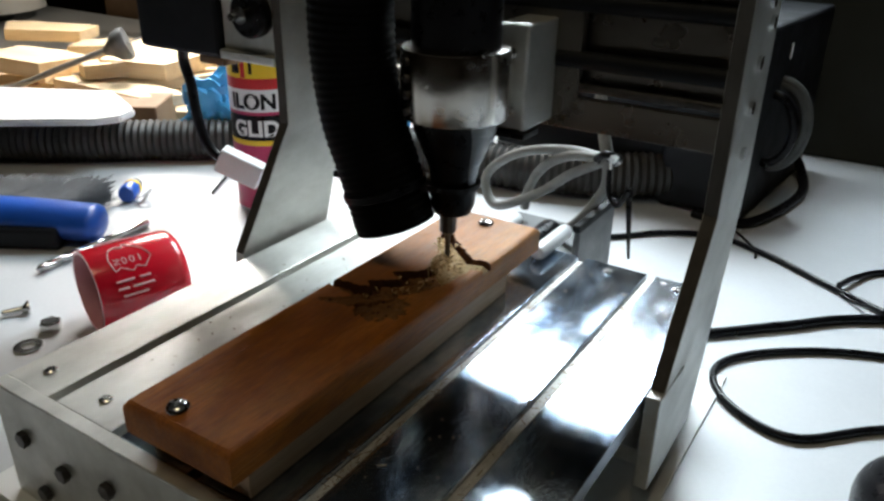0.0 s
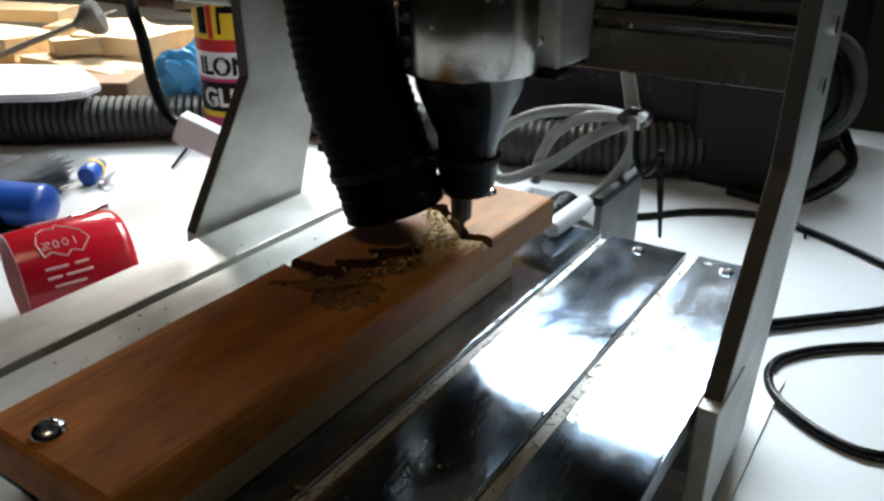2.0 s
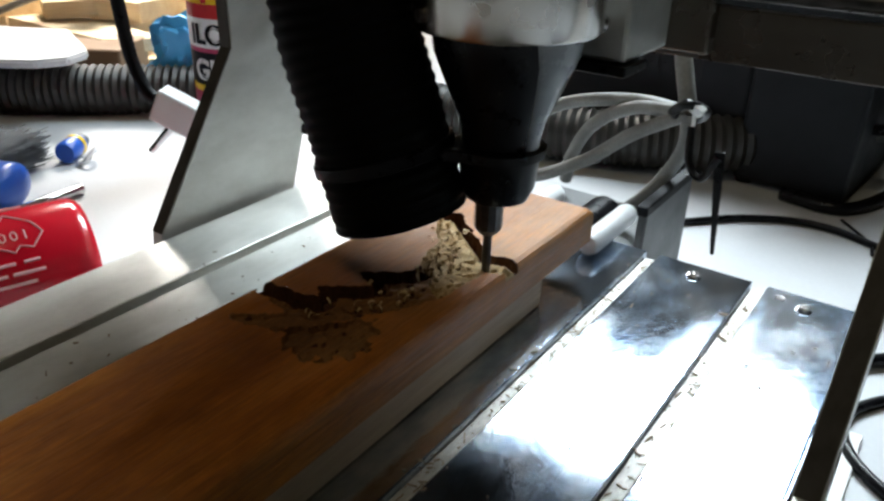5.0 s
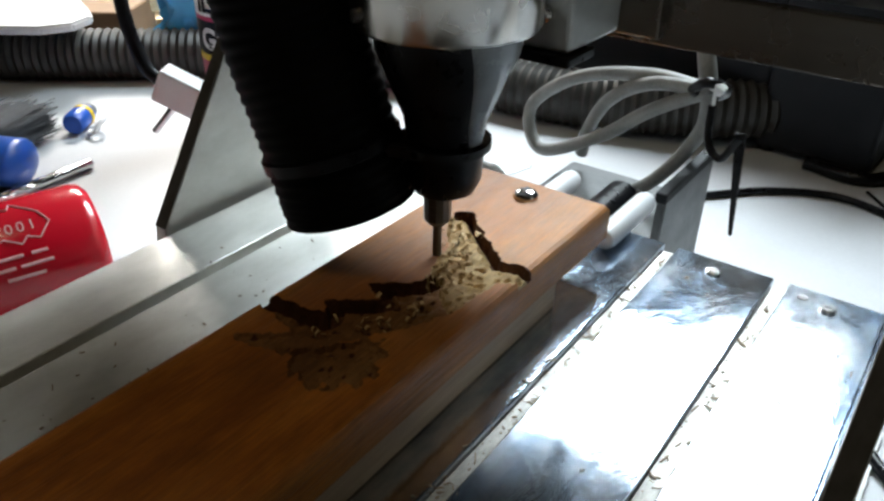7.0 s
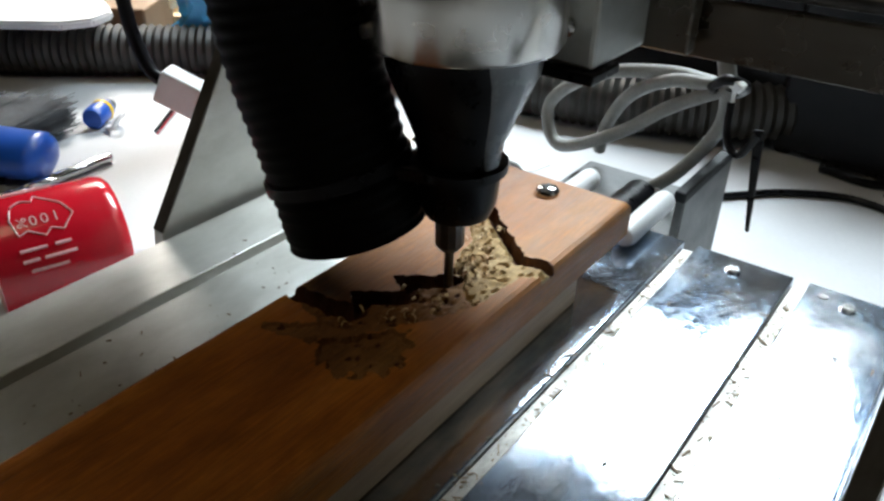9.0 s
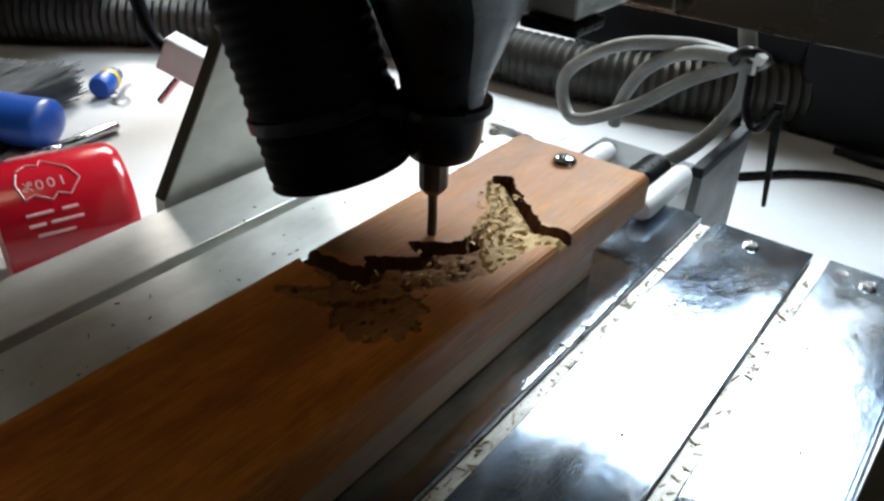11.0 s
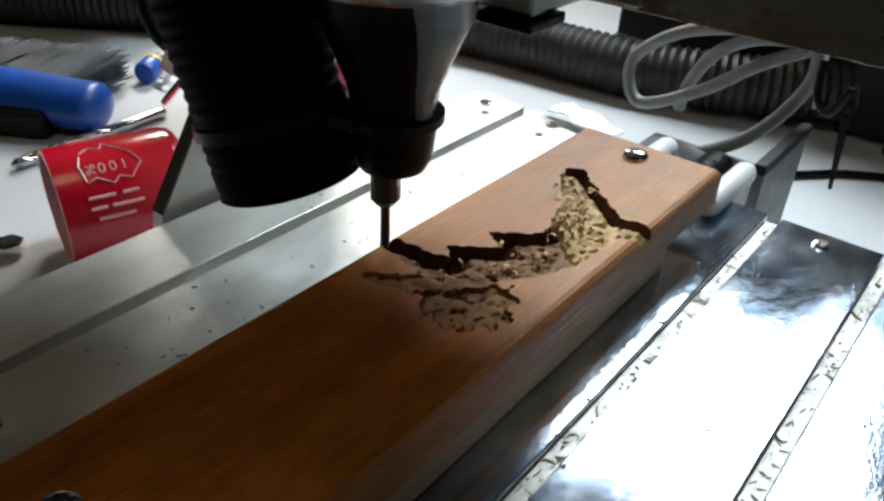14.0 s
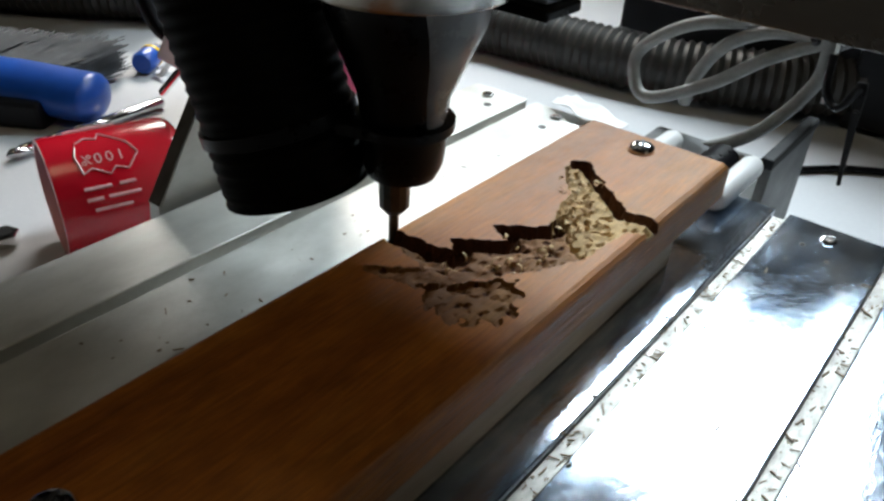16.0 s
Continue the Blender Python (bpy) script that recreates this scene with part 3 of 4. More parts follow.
# ---------------------------------------------------------------- gantry
def gantry():
    g = thing("gantry", "sliding aluminium gantry with two kinked side plates", "machine gantry")
    side = [(-0.018, 0.012), (0.040, 0.012), (0.054, 0.050), (0.072, 0.105), (0.075, 0.122), (0.075, 0.206), (0.027, 0.206), (0.0275, 0.118), (-0.013, 0.056)]
    for x0, x1 in ((-0.1195, -0.1135), (0.1103, 0.1163)):
        sp = part("side_plate", plate(side, "x", x0, x1, 0.0003), ALU, g)
        xo = x0 - 0.0015 if x0 < 0 else x1
        for y, z in ((0.05, 0.139), (0.05, 0.158), (0.05, 0.176), (0.062, 0.190), (0.055, 0.199)):
            part("bolt", turned([(0.0028, 0), (0.0028, 0.0015)], pose(xo, y, z, 0, 90, 0), 14), STEEL, sp)
        # Thin dark strip over the edge that paints its shaded side.
        part("front_edge", plate([(-0.0134, 0.056), (-0.0128, 0.056), (0.0277, 0.1178), (0.0272, 0.206), (0.0266, 0.206), (0.0271, 0.1181)], "x", x0 + 0.0003, x1 - 0.0003), ALU_SHADED, sp, "plate edge with its shade painted in")
    part("bottom_bar", box(-0.1134, 0.1102, -0.005, 0.025, 0.012, 0.020, 0.0005), ALU, g)
    foot = part("foot_block", box(0.1105, 0.1168, -0.0185, 0.012, 0.013, 0.0570, 0.0006), ALU, g, "grey foot block with a dark slot")
    part("slot", box(0.1097, 0.1103, -0.012, 0.004, 0.026, 0.040), BLACK, foot)
    part("lower_beam", box(-0.1134, 0.1102, 0.058, 0.063, 0.1340, 0.1490, 0.0005), BROWN_REFLECTING, g, "polished flat crossbar with a dark brown reflection in its colour")
    part("back_plate", box(-0.1134, 0.1102, 0.067, 0.073, 0.1500, 0.1985, 0.0005), BROWN_REFLECTING, g)
    part("rail", rod(0.0042, (-0.1134, 0.060, 0.166), (0.1102, 0.060, 0.166)), BLACK_MATT, g, "black guide rail", 40)
    part("rail", rod(0.0042, (-0.1134, 0.060, 0.191), (0.1102, 0.060, 0.191)), BLACK_MATT, g, "black guide rail", 40)
    part("lead_screw", rod(0.0022, (-0.1134, 0.061, 0.1535), (0.1102, 0.061, 0.1535)), DARK_STEEL, g, smooth=40)
    part("top_beam", box(-0.1134, 0.1102, 0.056, 0.074, 0.199, 0.2055, 0.0005), ALU, g)
    # drive on the outer side of the left plate
    br = part("motor_bracket", box(-0.160, -0.1196, 0.030, 0.040, 0.1480, 0.205, 0.0012), ALU, g, "bright aluminium motor bracket")
    part("lip", box(-0.160, -0.1196, 0.026, 0.030, 0.1480, 0.1535, 0.0010), ALU, br)
    part("pulley", turned([(0.0115, 0), (0.0125, 0.001), (0.0125, 0.006), (0.0115, 0.007)], pose(-0.134, 0.030, 0.174, 90, 0, 0), 32), BLACK, br, "round black pulley", 40)
    part("axle", turned([(0.0045, 0.007), (0.0045, 0.012), (0.002, 0.012), (0.002, 0.018)], pose(-0.134, 0.030, 0.174, 90, 0, 0), 18), STEEL, br, smooth=40)
    mo = part("motor", box(-0.229, -0.1605, 0.027, 0.072, 0.1470, 0.205, 0.003), BLACK_MATT, g, "black stepper motor")
    part("motor_lip", box(-0.182, -0.162, 0.030, 0.060, 0.1425, 0.147, 0.001), BROWN_CARD, mo)
    part("motor_cable", tube([(-0.210, 0.045, 0.150), (-0.2165, 0.047, 0.138), (-0.2145, 0.049, 0.122), (-0.2125, 0.050, 0.098), (-0.206, 0.052, 0.080), (-0.196, 0.058, 0.072)], 0.0033, 60), CABLE_BLACK, g, smooth=60)
    co = part("connector", box(-0.0145, 0.0145, -0.006, 0.006, -0.008, 0.008, 0.0012, pose(-0.187, 0.058, 0.0705, 0, 26, 30)), NYLON_WHITE, g, "white plastic cable connector")
    part("pin", rod(0.0018, (-0.196, 0.056, 0.064), (-0.207, 0.050, 0.050), 10, 0.0005), STEEL, co)
    return g


def carriage():
    """The sliding block behind the spindle; its own origin lies under the tool."""
    c = thing("carriage", "grey aluminium carriage block on the gantry rails", "machine carriage")
    part("block", box(0.008, 0.0245, 0.020, 0.050, 0.1375, 0.184, 0.0012), ALU, c, "light aluminium block")
    part("back_block", box(-0.026, 0.036, 0.0502, 0.0560, 0.1365, 0.205, 0.0008), BROWN_REFLECTING, c)
    part("clamp_arm", box(-0.012, 0.0078, 0.018, 0.050, 0.146, 0.176, 0.001), DARK_STEEL, c)
    for z in (0.147, 0.172):
        part("screw", turned([(0.0024, 0), (0.0024, 0.0012), (0.0012, 0.0018)], pose(0.017, 0.020, z, 90, 0, 0), 16), STEEL, c, smooth=40)
    pl = part("bracket_plate", box(-0.034, 0.006, 0.019, 0.037, 0.1335, 0.1355, 0.0004), NYLON_WHITE, c, "pale perforated bracket plate")
    for x, y, r in ((-0.029, 0.023, 0.0016), (-0.020, 0.0225, 0.0016), (-0.011, 0.023, 0.0016), (-0.0155, 0.029, 0.0026), (-0.026, 0.031, 0.0016), (-0.004, 0.030, 0.0016)):
        part("hole", turned([(r, 0.1331), (r, 0.1334)], Matrix.Translation((x, y, 0)), 16), BLACK, pl)
    part("black_tab", box(0.010, 0.026, 0.0175, 0.0325, 0.1345, 0.1373, 0.0006, pose(0, 0, 0, 0, 0, 0)), BLACK, c)
    return c


def spindle():
    """The rotary tool; its origin is the lower end of the collet nut."""
    s = thing("spindle", "black rotary tool with a steel clamp ring and a thin cutter", "spindle")
    ax = Matrix.Translation((0.0015, 0.001, 0))
    part("cutter", turned([(0.0004, -0.0135), (0.0013, -0.0132), (0.0013, -0.002), (0.0015, 0.002)], None, 14), DARK_STEEL, s, "thin steel cutter", 40)
    part("collet_nut", turned([(0.0024, 0), (0.0039, 0.0018), (0.0040, 0.0085), (0.0046, 0.0105)], None, 12), DARK_STEEL, s, "grey collet nut", 20)
    part("nose", turned([(0.0046, 0.0098), (0.0085, 0.0115), (0.0100, 0.0150), (0.0108, 0.0235)], ax, 40), BLACK, s, smooth=30)
    part("nose_ring", turned([(0.0110, 0.0235), (0.0124, 0.0240), (0.0124, 0.0262), (0.0110, 0.0268)], ax, 40), BLACK, s, smooth=30)
    cone = [(0.0102, 0.0266), (0.0112, 0.033), (0.0152, 0.043), (0.0180, 0.050), (0.0188, 0.056)]
    part("body", turned(cone + [(0.0190, 0.060), (0.0190, 0.150)], ax, 48), BLACK, s, "black tapered tool body", 40)
    bm = bmesh.new()
    rows = []
    for r, z in cone:
        half = 14 + 20 * (z - 0.0266) / 0.03
        rows.append([bm.verts.new(ax @ Vector(((r + e) * math.cos(radians(a)), (r + e) * math.sin(radians(a)), z))) for a, e in
                     [(-4 - half, 0.0), (-4 - half * 0.9, 0.0006), (-4 - half * 0.4, 0.0008), (-4, 0.0008), (-4 + half * 0.4, 0.0008), (-4 + half * 0.9, 0.0006), (-4 + half, 0.0)]])
    for a, b in zip(rows, rows[1:]):
        for i in range(6):
            bm.faces.new((a[i], a[i + 1], b[i + 1], b[i]))
    part("side_panel", bm, GREY_PANEL, s, "smoked grey side panel", 60)
    ring = part("clamp_ring", turned([(0.0190, 0.0560), (0.0230, 0.0562), (0.0234, 0.0570), (0.0234, 0.0845), (0.0230, 0.0853), (0.0190, 0.0855)], ax, 64), STEEL_CLAMP, s, "machined steel clamp ring", 30)
    for z in (0.060, 0.067, 0.074, 0.081):
        part("clamp_screw", turned([(0.0016, 0), (0.0016, 0.0012), (0.0008, 0.0014)], ax @ Matrix.Rotation(radians(-118), 4, "Z") @ pose(0.0232, 0, z, 0, 90, 0), 14), DARK_STEEL, ring)
    return s


def vacuum_hose():
    """The extraction hose strapped to the tool; shares the tool's origin."""
    h = thing("vacuum_hose", "black ribbed vacuum hose strapped beside the spindle", "hose")
    line = [(-0.0205, -0.0130, 0.0050), (-0.0275, -0.0145, 0.029), (-0.0360, -0.0160, 0.055), (-0.0398, -0.0165, 0.083), (-0.0390, -0.0165, 0.115), (-0.034, -0.014, 0.160), (-0.026, -0.002, 0.22)]
    part("tube", ribbed(line, 0.0187, 0.0033, 0.0006), BLACK_HOSE, h, smooth=50)
    d = (Vector(line[1]) - Vector(line[0])).normalized().to_track_quat("Z", "Y").to_matrix().to_4x4()
    part("cuff", turned([(0.0146, 0.0), (0.0172, 0.0002), (0.0181, 0.0016), (0.0186, 0.005), (0.0181, 0.0085)], Matrix.Translation(line[0]) @ d, 40), BLACK_HOSE, h, "smooth black hose end", 40)
    part("strap", turned([(0.0188, 0.0), (0.0194, 0.0002), (0.0194, 0.0033), (0.0188, 0.0035)], Matrix.Translation(Vector(line[0]).lerp(Vector(line[1]), 0.62)) @ d, 40), BLACK, h, "black cable tie", 40)
    part("strap_tail", box(-0.012, 0.0, -0.0009, 0.0009, -0.0014, 0.0014, 0.0003, pose(-0.0420, -0.0135, 0.0215, 0, 8, 12)), BLACK, h)
    part("strap_link", box(-0.0065, 0.012, -0.0015, 0.0015, -0.0016, 0.0016, 0.0003, pose(-0.0068, -0.0120, 0.0248, 0, 0, 20)), BLACK, h)
    return h


GANTRY, CARRIAGE, SPINDLE, HOSE = gantry(), carriage(), spindle(), vacuum_hose()


# ---------------------------------------------------------------- loose things on the bench
def far_hose():
    h = thing("suction_hose", "dusty grey-black corrugated hose lying on the bench", "hose")
    line = [(-0.8437, -0.0920, 0.019), (-0.6610, -0.0220, 0.019), (-0.5171, 0.0588, 0.019), (-0.3842, 0.1635, 0.019), (-0.3204, 0.2188, 0.019), (-0.2267, 0.2461, 0.019), (-0.1106, 0.2573, 0.019), (-0.0212, 0.2888, 0.022), (0.0597, 0.3427, 0.026)]
    part("tube", ribbed(line, 0.019, 0.0062, 0.0022, 24), GREY_HOSE, h, smooth=50)
    return h


far_hose()


def red_cap():
    c = thing("red_cap", "red plastic spray cap on its side with faded print", "cap", m=pose(-0.1990, -0.0935, 0.0245, -90, 0, -17))
    part("shell", turned([(0.0222, 0.0), (0.0238, 0.0), (0.0241, 0.001), (0.0243, 0.046), (0.0236, 0.0495), (0.0215, 0.0515), (0.0, 0.0518), (0.0, 0.0500), (0.0212, 0.0495), (0.0225, 0.046), (0.0222, 0.0)], None, 56, False), RED, c, smooth=40)
    part("lining", turned([(0.0221, 0.0004), (0.0224, 0.046), (0.0211, 0.0492), (0.0, 0.0497)], None, 48, False), PINK, c, "pale pink inside", 40)
    part("rim", turned([(0.0222, -0.0002), (0.0238, -0.0002), (0.0238, 0.0004), (0.0222, 0.0004), (0.0222, -0.0002)], None, 56, False), PINK, c, smooth=40)

    def on_cap(u, v, lift=0.0001):
        """u along the cap, v round it in degrees from the top towards the machine."""
        a = radians(v)
        return Vector((0.0243 * math.sin(a) * (1 + lift * 40), -0.0243 * math.cos(a) * (1 + lift * 40), u))

    def line(points, w=0.00035):
        bm = bmesh.new()
        add_sweep(bm, [on_cap(u, v) for u, v in points], w, 6)
        return bm

    coast = [(0.012, 14), (0.016, 8), (0.020, 12), (0.0215, 4), (0.024, 10), (0.030, 22), (0.033, 36), (0.028, 50), (0.0235, 46), (0.021, 52), (0.015, 44), (0.0115, 48), (0.010, 30), (0.012, 14)]
    fine = []
    for (u0, v0), (u1, v1) in zip(coast, coast[1:]):
        fine += [(u0 + (u1 - u0) * k / 4, v0 + (v1 - v0) * k / 4) for k in range(4)]
    part("printed_outline", line(fine), RED_PRINT, c, "faded white printed outline")
    for u0, u1, v in ((0.010, 0.020, 62), (0.023, 0.029, 62), (0.010, 0.016, 72), (0.018, 0.030, 72), (0.012, 0.026, 82), (0.010, 0.030, -14), (0.012, 0.026, -22)):
        part("print_bar", line([(u0 + (u1 - u0) * k / 6, v) for k in range(7)], 0.0007), RED_PRINT, c)
    for k, ch in enumerate("100%"):
        cu = bpy.data.curves.new("digit", "FONT")
        cu.body, cu.size, cu.extrude, cu.align_x = ch, 0.0062, 0.00008, "CENTER"
        tmp = bpy.data.objects.new("digit", cu)
        me = bpy.data.meshes.new_from_object(tmp)
        bpy.data.objects.remove(tmp)
        bm = bmesh.new()
        bm.from_mesh(me)
        for v in bm.verts:
            v.co = on_cap(0.0265 - 0.0042 * k * 1.0 - v.co.x, 34 - math.degrees(v.co.y / 0.0243) + 6, 0.0001 + max(0, v.co.z))
        part("digit", bm, RED_PRINT, c)
    return c


red_cap()


def drill_bit():
    a, b = Vector((-0.2915, -0.0715, 0.0033)), Vector((-0.2985, 0.0215, 0.0033))
    d = thing("drill_bit", "bright steel twist drill bit lying on the bench", "drill bit", m=Matrix.Translation(a) @ (b - a).to_track_quat("Z", "Y").to_matrix().to_4x4())
    n = (b - a).length
    bm = bmesh.new()
    rings = []
    seg, steps = 20, 120
    for i in range(steps + 1):
        z = n * 0.62 * i / steps
        tw = z / 0.022 * 2 * math.pi * 0.72
        tip = min(1.0, 0.15 + z / 0.0035)
        ring = []
        for k in range(seg):
            an = 2 * math.pi * k / seg
            flute = max(0.0, math.cos(2 * (an))) ** 1.3
            ring.append(bm.verts.new((0.0032 * tip * (1 - 0.52 * flute) * math.cos(an + tw), 0.0032 * tip * (1 - 0.52 * flute) * math.sin(an + tw), z)))
        rings.append(ring)
    for p, q in zip(rings, rings[1:]):
        for k in range(seg):
            j = (k + 1) % seg
            bm.faces.new((p[k], p[j], q[j], q[k]))
    bm.faces.new(rings[0][::-1])
    part("fluted_body", bm, STEEL, d, smooth=60)
    part("shank", turned([(0.0026, n * 0.615), (0.0031, n * 0.64), (0.0031, n - 0.001), (0.0026, n)], None, 24), STEEL, d, smooth=40)
    return d


drill_bit()


def hand_brush():
    """A bench brush on its side: blue handle, bristles to the back."""
    b = thing("hand_brush", "blue plastic hand brush with dark bristles", "brush", m=pose(-0.3300, -0.0220, 0.0, 0, 0, 32))
    path = spline([(-0.22, 0.0, 0.020), (-0.12, 0.0, 0.021), (-0.03, -0.002, 0.019), (0.014, -0.004, 0.016), (0.030, -0.004, 0.0155)], 96)
    bm = bmesh.new()
    add_sweep(bm, path, lambda i: 0.0155 * (1 if i < 80 else math.sqrt(max(0.02, 1 - ((i - 80) / 16.2) ** 2))), 20)
    bmesh.ops.scale(bm, vec=(1, 1.15, 0.85), verts=bm.verts)
    part("handle", bm, BLUE, b, smooth=50)
    rng = random.Random(2)
    bm = bmesh.new()
    for _ in range(5000):
        x, z = rng.uniform(-0.22, -0.004), rng.uniform(0.004, 0.022)
        e = Vector((x + 0.012 + rng.gauss(0, 0.003), 0.062 + rng.gauss(0, 0.003), min(0.024, max(0.002, z + rng.gauss(0, 0.003)))))
        s = Vector((x, 0.012, z))
        w = Vector((0.0007, 0, 0))
        u = Vector((0, 0, 0.0006))
        vs = [bm.verts.new(q) for q in (s - w, s + w, s + u, e - w * 0.6, e + w * 0.6, e + u * 0.6)]
        for f in ((0, 1, 4, 3), (1, 2, 5, 4), (2, 0, 3, 5)):
            bm.faces.new([vs[i] for i in f])
    tagged(part("bristles", bm, BRISTLE, b, "dark grey bristles"), kind="stuff")
    part("ferrule", box(-0.060, 0.004, -0.026, -0.006, 0.0, 0.016, 0.003), BLACK_MATT, b, "dark rubber hanging end")
    return b


hand_brush()


def trinket():
    """A small toy figure of a capsule and a looped tag."""
    t = thing("key_tag", "small blue and yellow capsule with a white clip", "key tag", m=pose(-0.3546, 0.0492, 0.0, 0, 0, 35))
    m = pose(0, 0, 0.0075, 90, 0, 0)
    part("capsule", turned([(0.004, -0.016), (0.0068, -0.012), (0.0072, 0.006), (0.006, 0.008)], m @ pose(0, 0, 0, 0, 0, 0), 20), BLUE, t, smooth=40)
    part("cap_end", turned([(0.0072, 0.0062), (0.0075, 0.009), (0.005, 0.014), (0.001, 0.016)], pose(0, 0, 0.0075, -90, 0, 0), 20), YELLOW, t, "yellow rounded end", 40)
    part("clip", tube([(0.008, -0.002, 0.003), (0.014, 0.004, 0.006), (0.018, -0.004, 0.010), (0.014, -0.012, 0.004), (0.009, -0.008, 0.002), (0.013, -0.001, 0.0025)], 0.0016, 50, 8), NYLON_WHITE, t, "white plastic clip", 60)
    part("grey_end", turned([(0.0025, -0.021), (0.0046, -0.0195), (0.0046, -0.015)], m @ pose(0, 0, 0, 0, 0, 0), 16), GREY_METAL, t, smooth=40)
    return t


trinket()

def small_hardware():
    s = thing("machine_screw", "loose countersunk screw lying on the bench", "screw", m=pose(-0.2510, -0.1060, 0.0028, 0, 88, 60))
    part("head", turned([(0.0012, -0.011), (0.0019, -0.010), (0.0019, 0.0), (0.0044, 0.003), (0.0044, 0.0042)], None, 20), STEEL, s, smooth=30)
    s = thing("hex_nut", "loose steel hex nut lying on the bench", "nut", m=pose(-0.2210, -0.1070, 0.0, 0, 0, 20))
    part("ring", hexagon(0.0062, 0.0, 0.0052), STEEL, s)
    part("bore", turned([(0.0034, 0.0050), (0.0034, 0.0054)], None, 18), BLACK_MATT, s)
    w = thing("washer", "flat steel washer lying on the bench", "washer", m=pose(-0.2130, -0.1260, 0.0))
    part("ring", turned([(0.0036, 0.0), (0.0075, 0.0), (0.0075, 0.0012), (0.0036, 0.0012), (0.0036, 0.0)], None, 32, False), STEEL, w, smooth=30)


small_hardware()


def spray_can():
    """A tall spray can with a banded label."""
    c = thing("spray_can", "red, yellow and black labelled spray can", "spray can", m=pose(-0.2580, 0.1135, 0.0, 0, 0, 0))
    r = 0.0265
    part("can", turned([(r - 0.002, 0), (r, 0.002), (r, 0.158), (0.022, 0.166), (0.012, 0.171), (0.012, 0.178)], None, 48), LABEL_WHITE, c, smooth=40)
    bands = ((0.003, 0.042, LABEL_PINK), (0.042, 0.0555, LABEL_PINK), (0.0555, 0.0595, YELLOW), (0.0595, 0.0790, LABEL_BLACK), (0.0790, 0.0815, LABEL_PINK), (0.0815, 0.0985, LABEL_WHITE), (0.0985, 0.1065, LABEL_RED), (0.1065, 0.132, YELLOW), (0.132, 0.152, LABEL_RED))
    for z0, z1, m in bands:
        part("label_band", turned([(r + 0.0003, z0), (r + 0.0003, z1)], None, 48, False), m, c, smooth=40)

    def wrapped(name, text, z, size, angle, mat, lift):
        cu = bpy.data.curves.new(name, "FONT")
        cu.body, cu.size, cu.extrude, cu.align_x, cu.offset = text, size, 0.0001, "CENTER", 0.0006
        tmp = bpy.data.objects.new(name, cu)
        me = bpy.data.meshes.new_from_object(tmp)
        bpy.data.objects.remove(tmp)
        bm = bmesh.new()
        bm.from_mesh(me)
        for v in bm.verts:
            a = radians(angle) + v.co.x / r
            rr = r + lift + max(0, v.co.z)
            v.co = (rr * math.cos(a), rr * math.sin(a), z + v.co.y)
        part("lettering", bm, mat, c)

    wrapped("word", "ILON", 0.0842, 0.0155, -66, LABEL_BLACK, 0.0005)
    wrapped("word", "GLID", 0.0632, 0.0165, -64, LABEL_WHITE, 0.0005)
    for a0, a1, z0, z1, m in ((-100, -84, 0.110, 0.130, LABEL_BLACK), (-66, -30, 0.123, 0.127, LABEL_BLACK), (-67, -62, 0.110, 0.123, LABEL_BLACK), (-54, -38, 0.127, 0.1315, LABEL_BLACK), (-82, -74, 0.107, 0.131, LABEL_RED)):
        bm = bmesh.new()
        row = [[bm.verts.new(((r + 0.0005) * math.cos(radians(a0 + (a1 - a0) * k / 5)), (r + 0.0005) * math.sin(radians(a0 + (a1 - a0) * k / 5)), z)) for z in (z0, z1)] for k in range(6)]
        for p, q in zip(row, row[1:]):
            bm.faces.new((p[0], q[0], q[1], p[1]))
        part("printed_shape", bm, m, c)
    return c


spray_can()


def blue_glove(m, sx, sy, sz, seed):
    g = thing("nitrile_glove", "crumpled sky-blue nitrile glove behind the hose", "glove", "blue gloves", m=m)
    bm = bmesh.new()
    bmesh.ops.create_icosphere(bm, subdivisions=4, radius=1)
    for v in bm.verts:
        n = noise.noise(v.co * 1.3 + Vector((seed, 0, 0))) * 0.45 + abs(noise.noise(v.co * 2.9 + Vector((0, seed, 0)))) * 0.4
        v.co = v.co * (0.75 + n)
        v.co = Vector((v.co.x * sx, v.co.y * sy, max(-0.9, v.co.z) * sz + sz * 0.9))
    part("film", bm, BLUE_FILM, g, smooth=28)
    return g


blue_glove(pose(-0.392, 0.186, 0.0, 0, 0, 30), 0.043, 0.024, 0.044, 3.0)
blue_glove(pose(-0.295, 0.272, 0.0, 0, 0, 10), 0.055, 0.024, 0.050, 8.0)


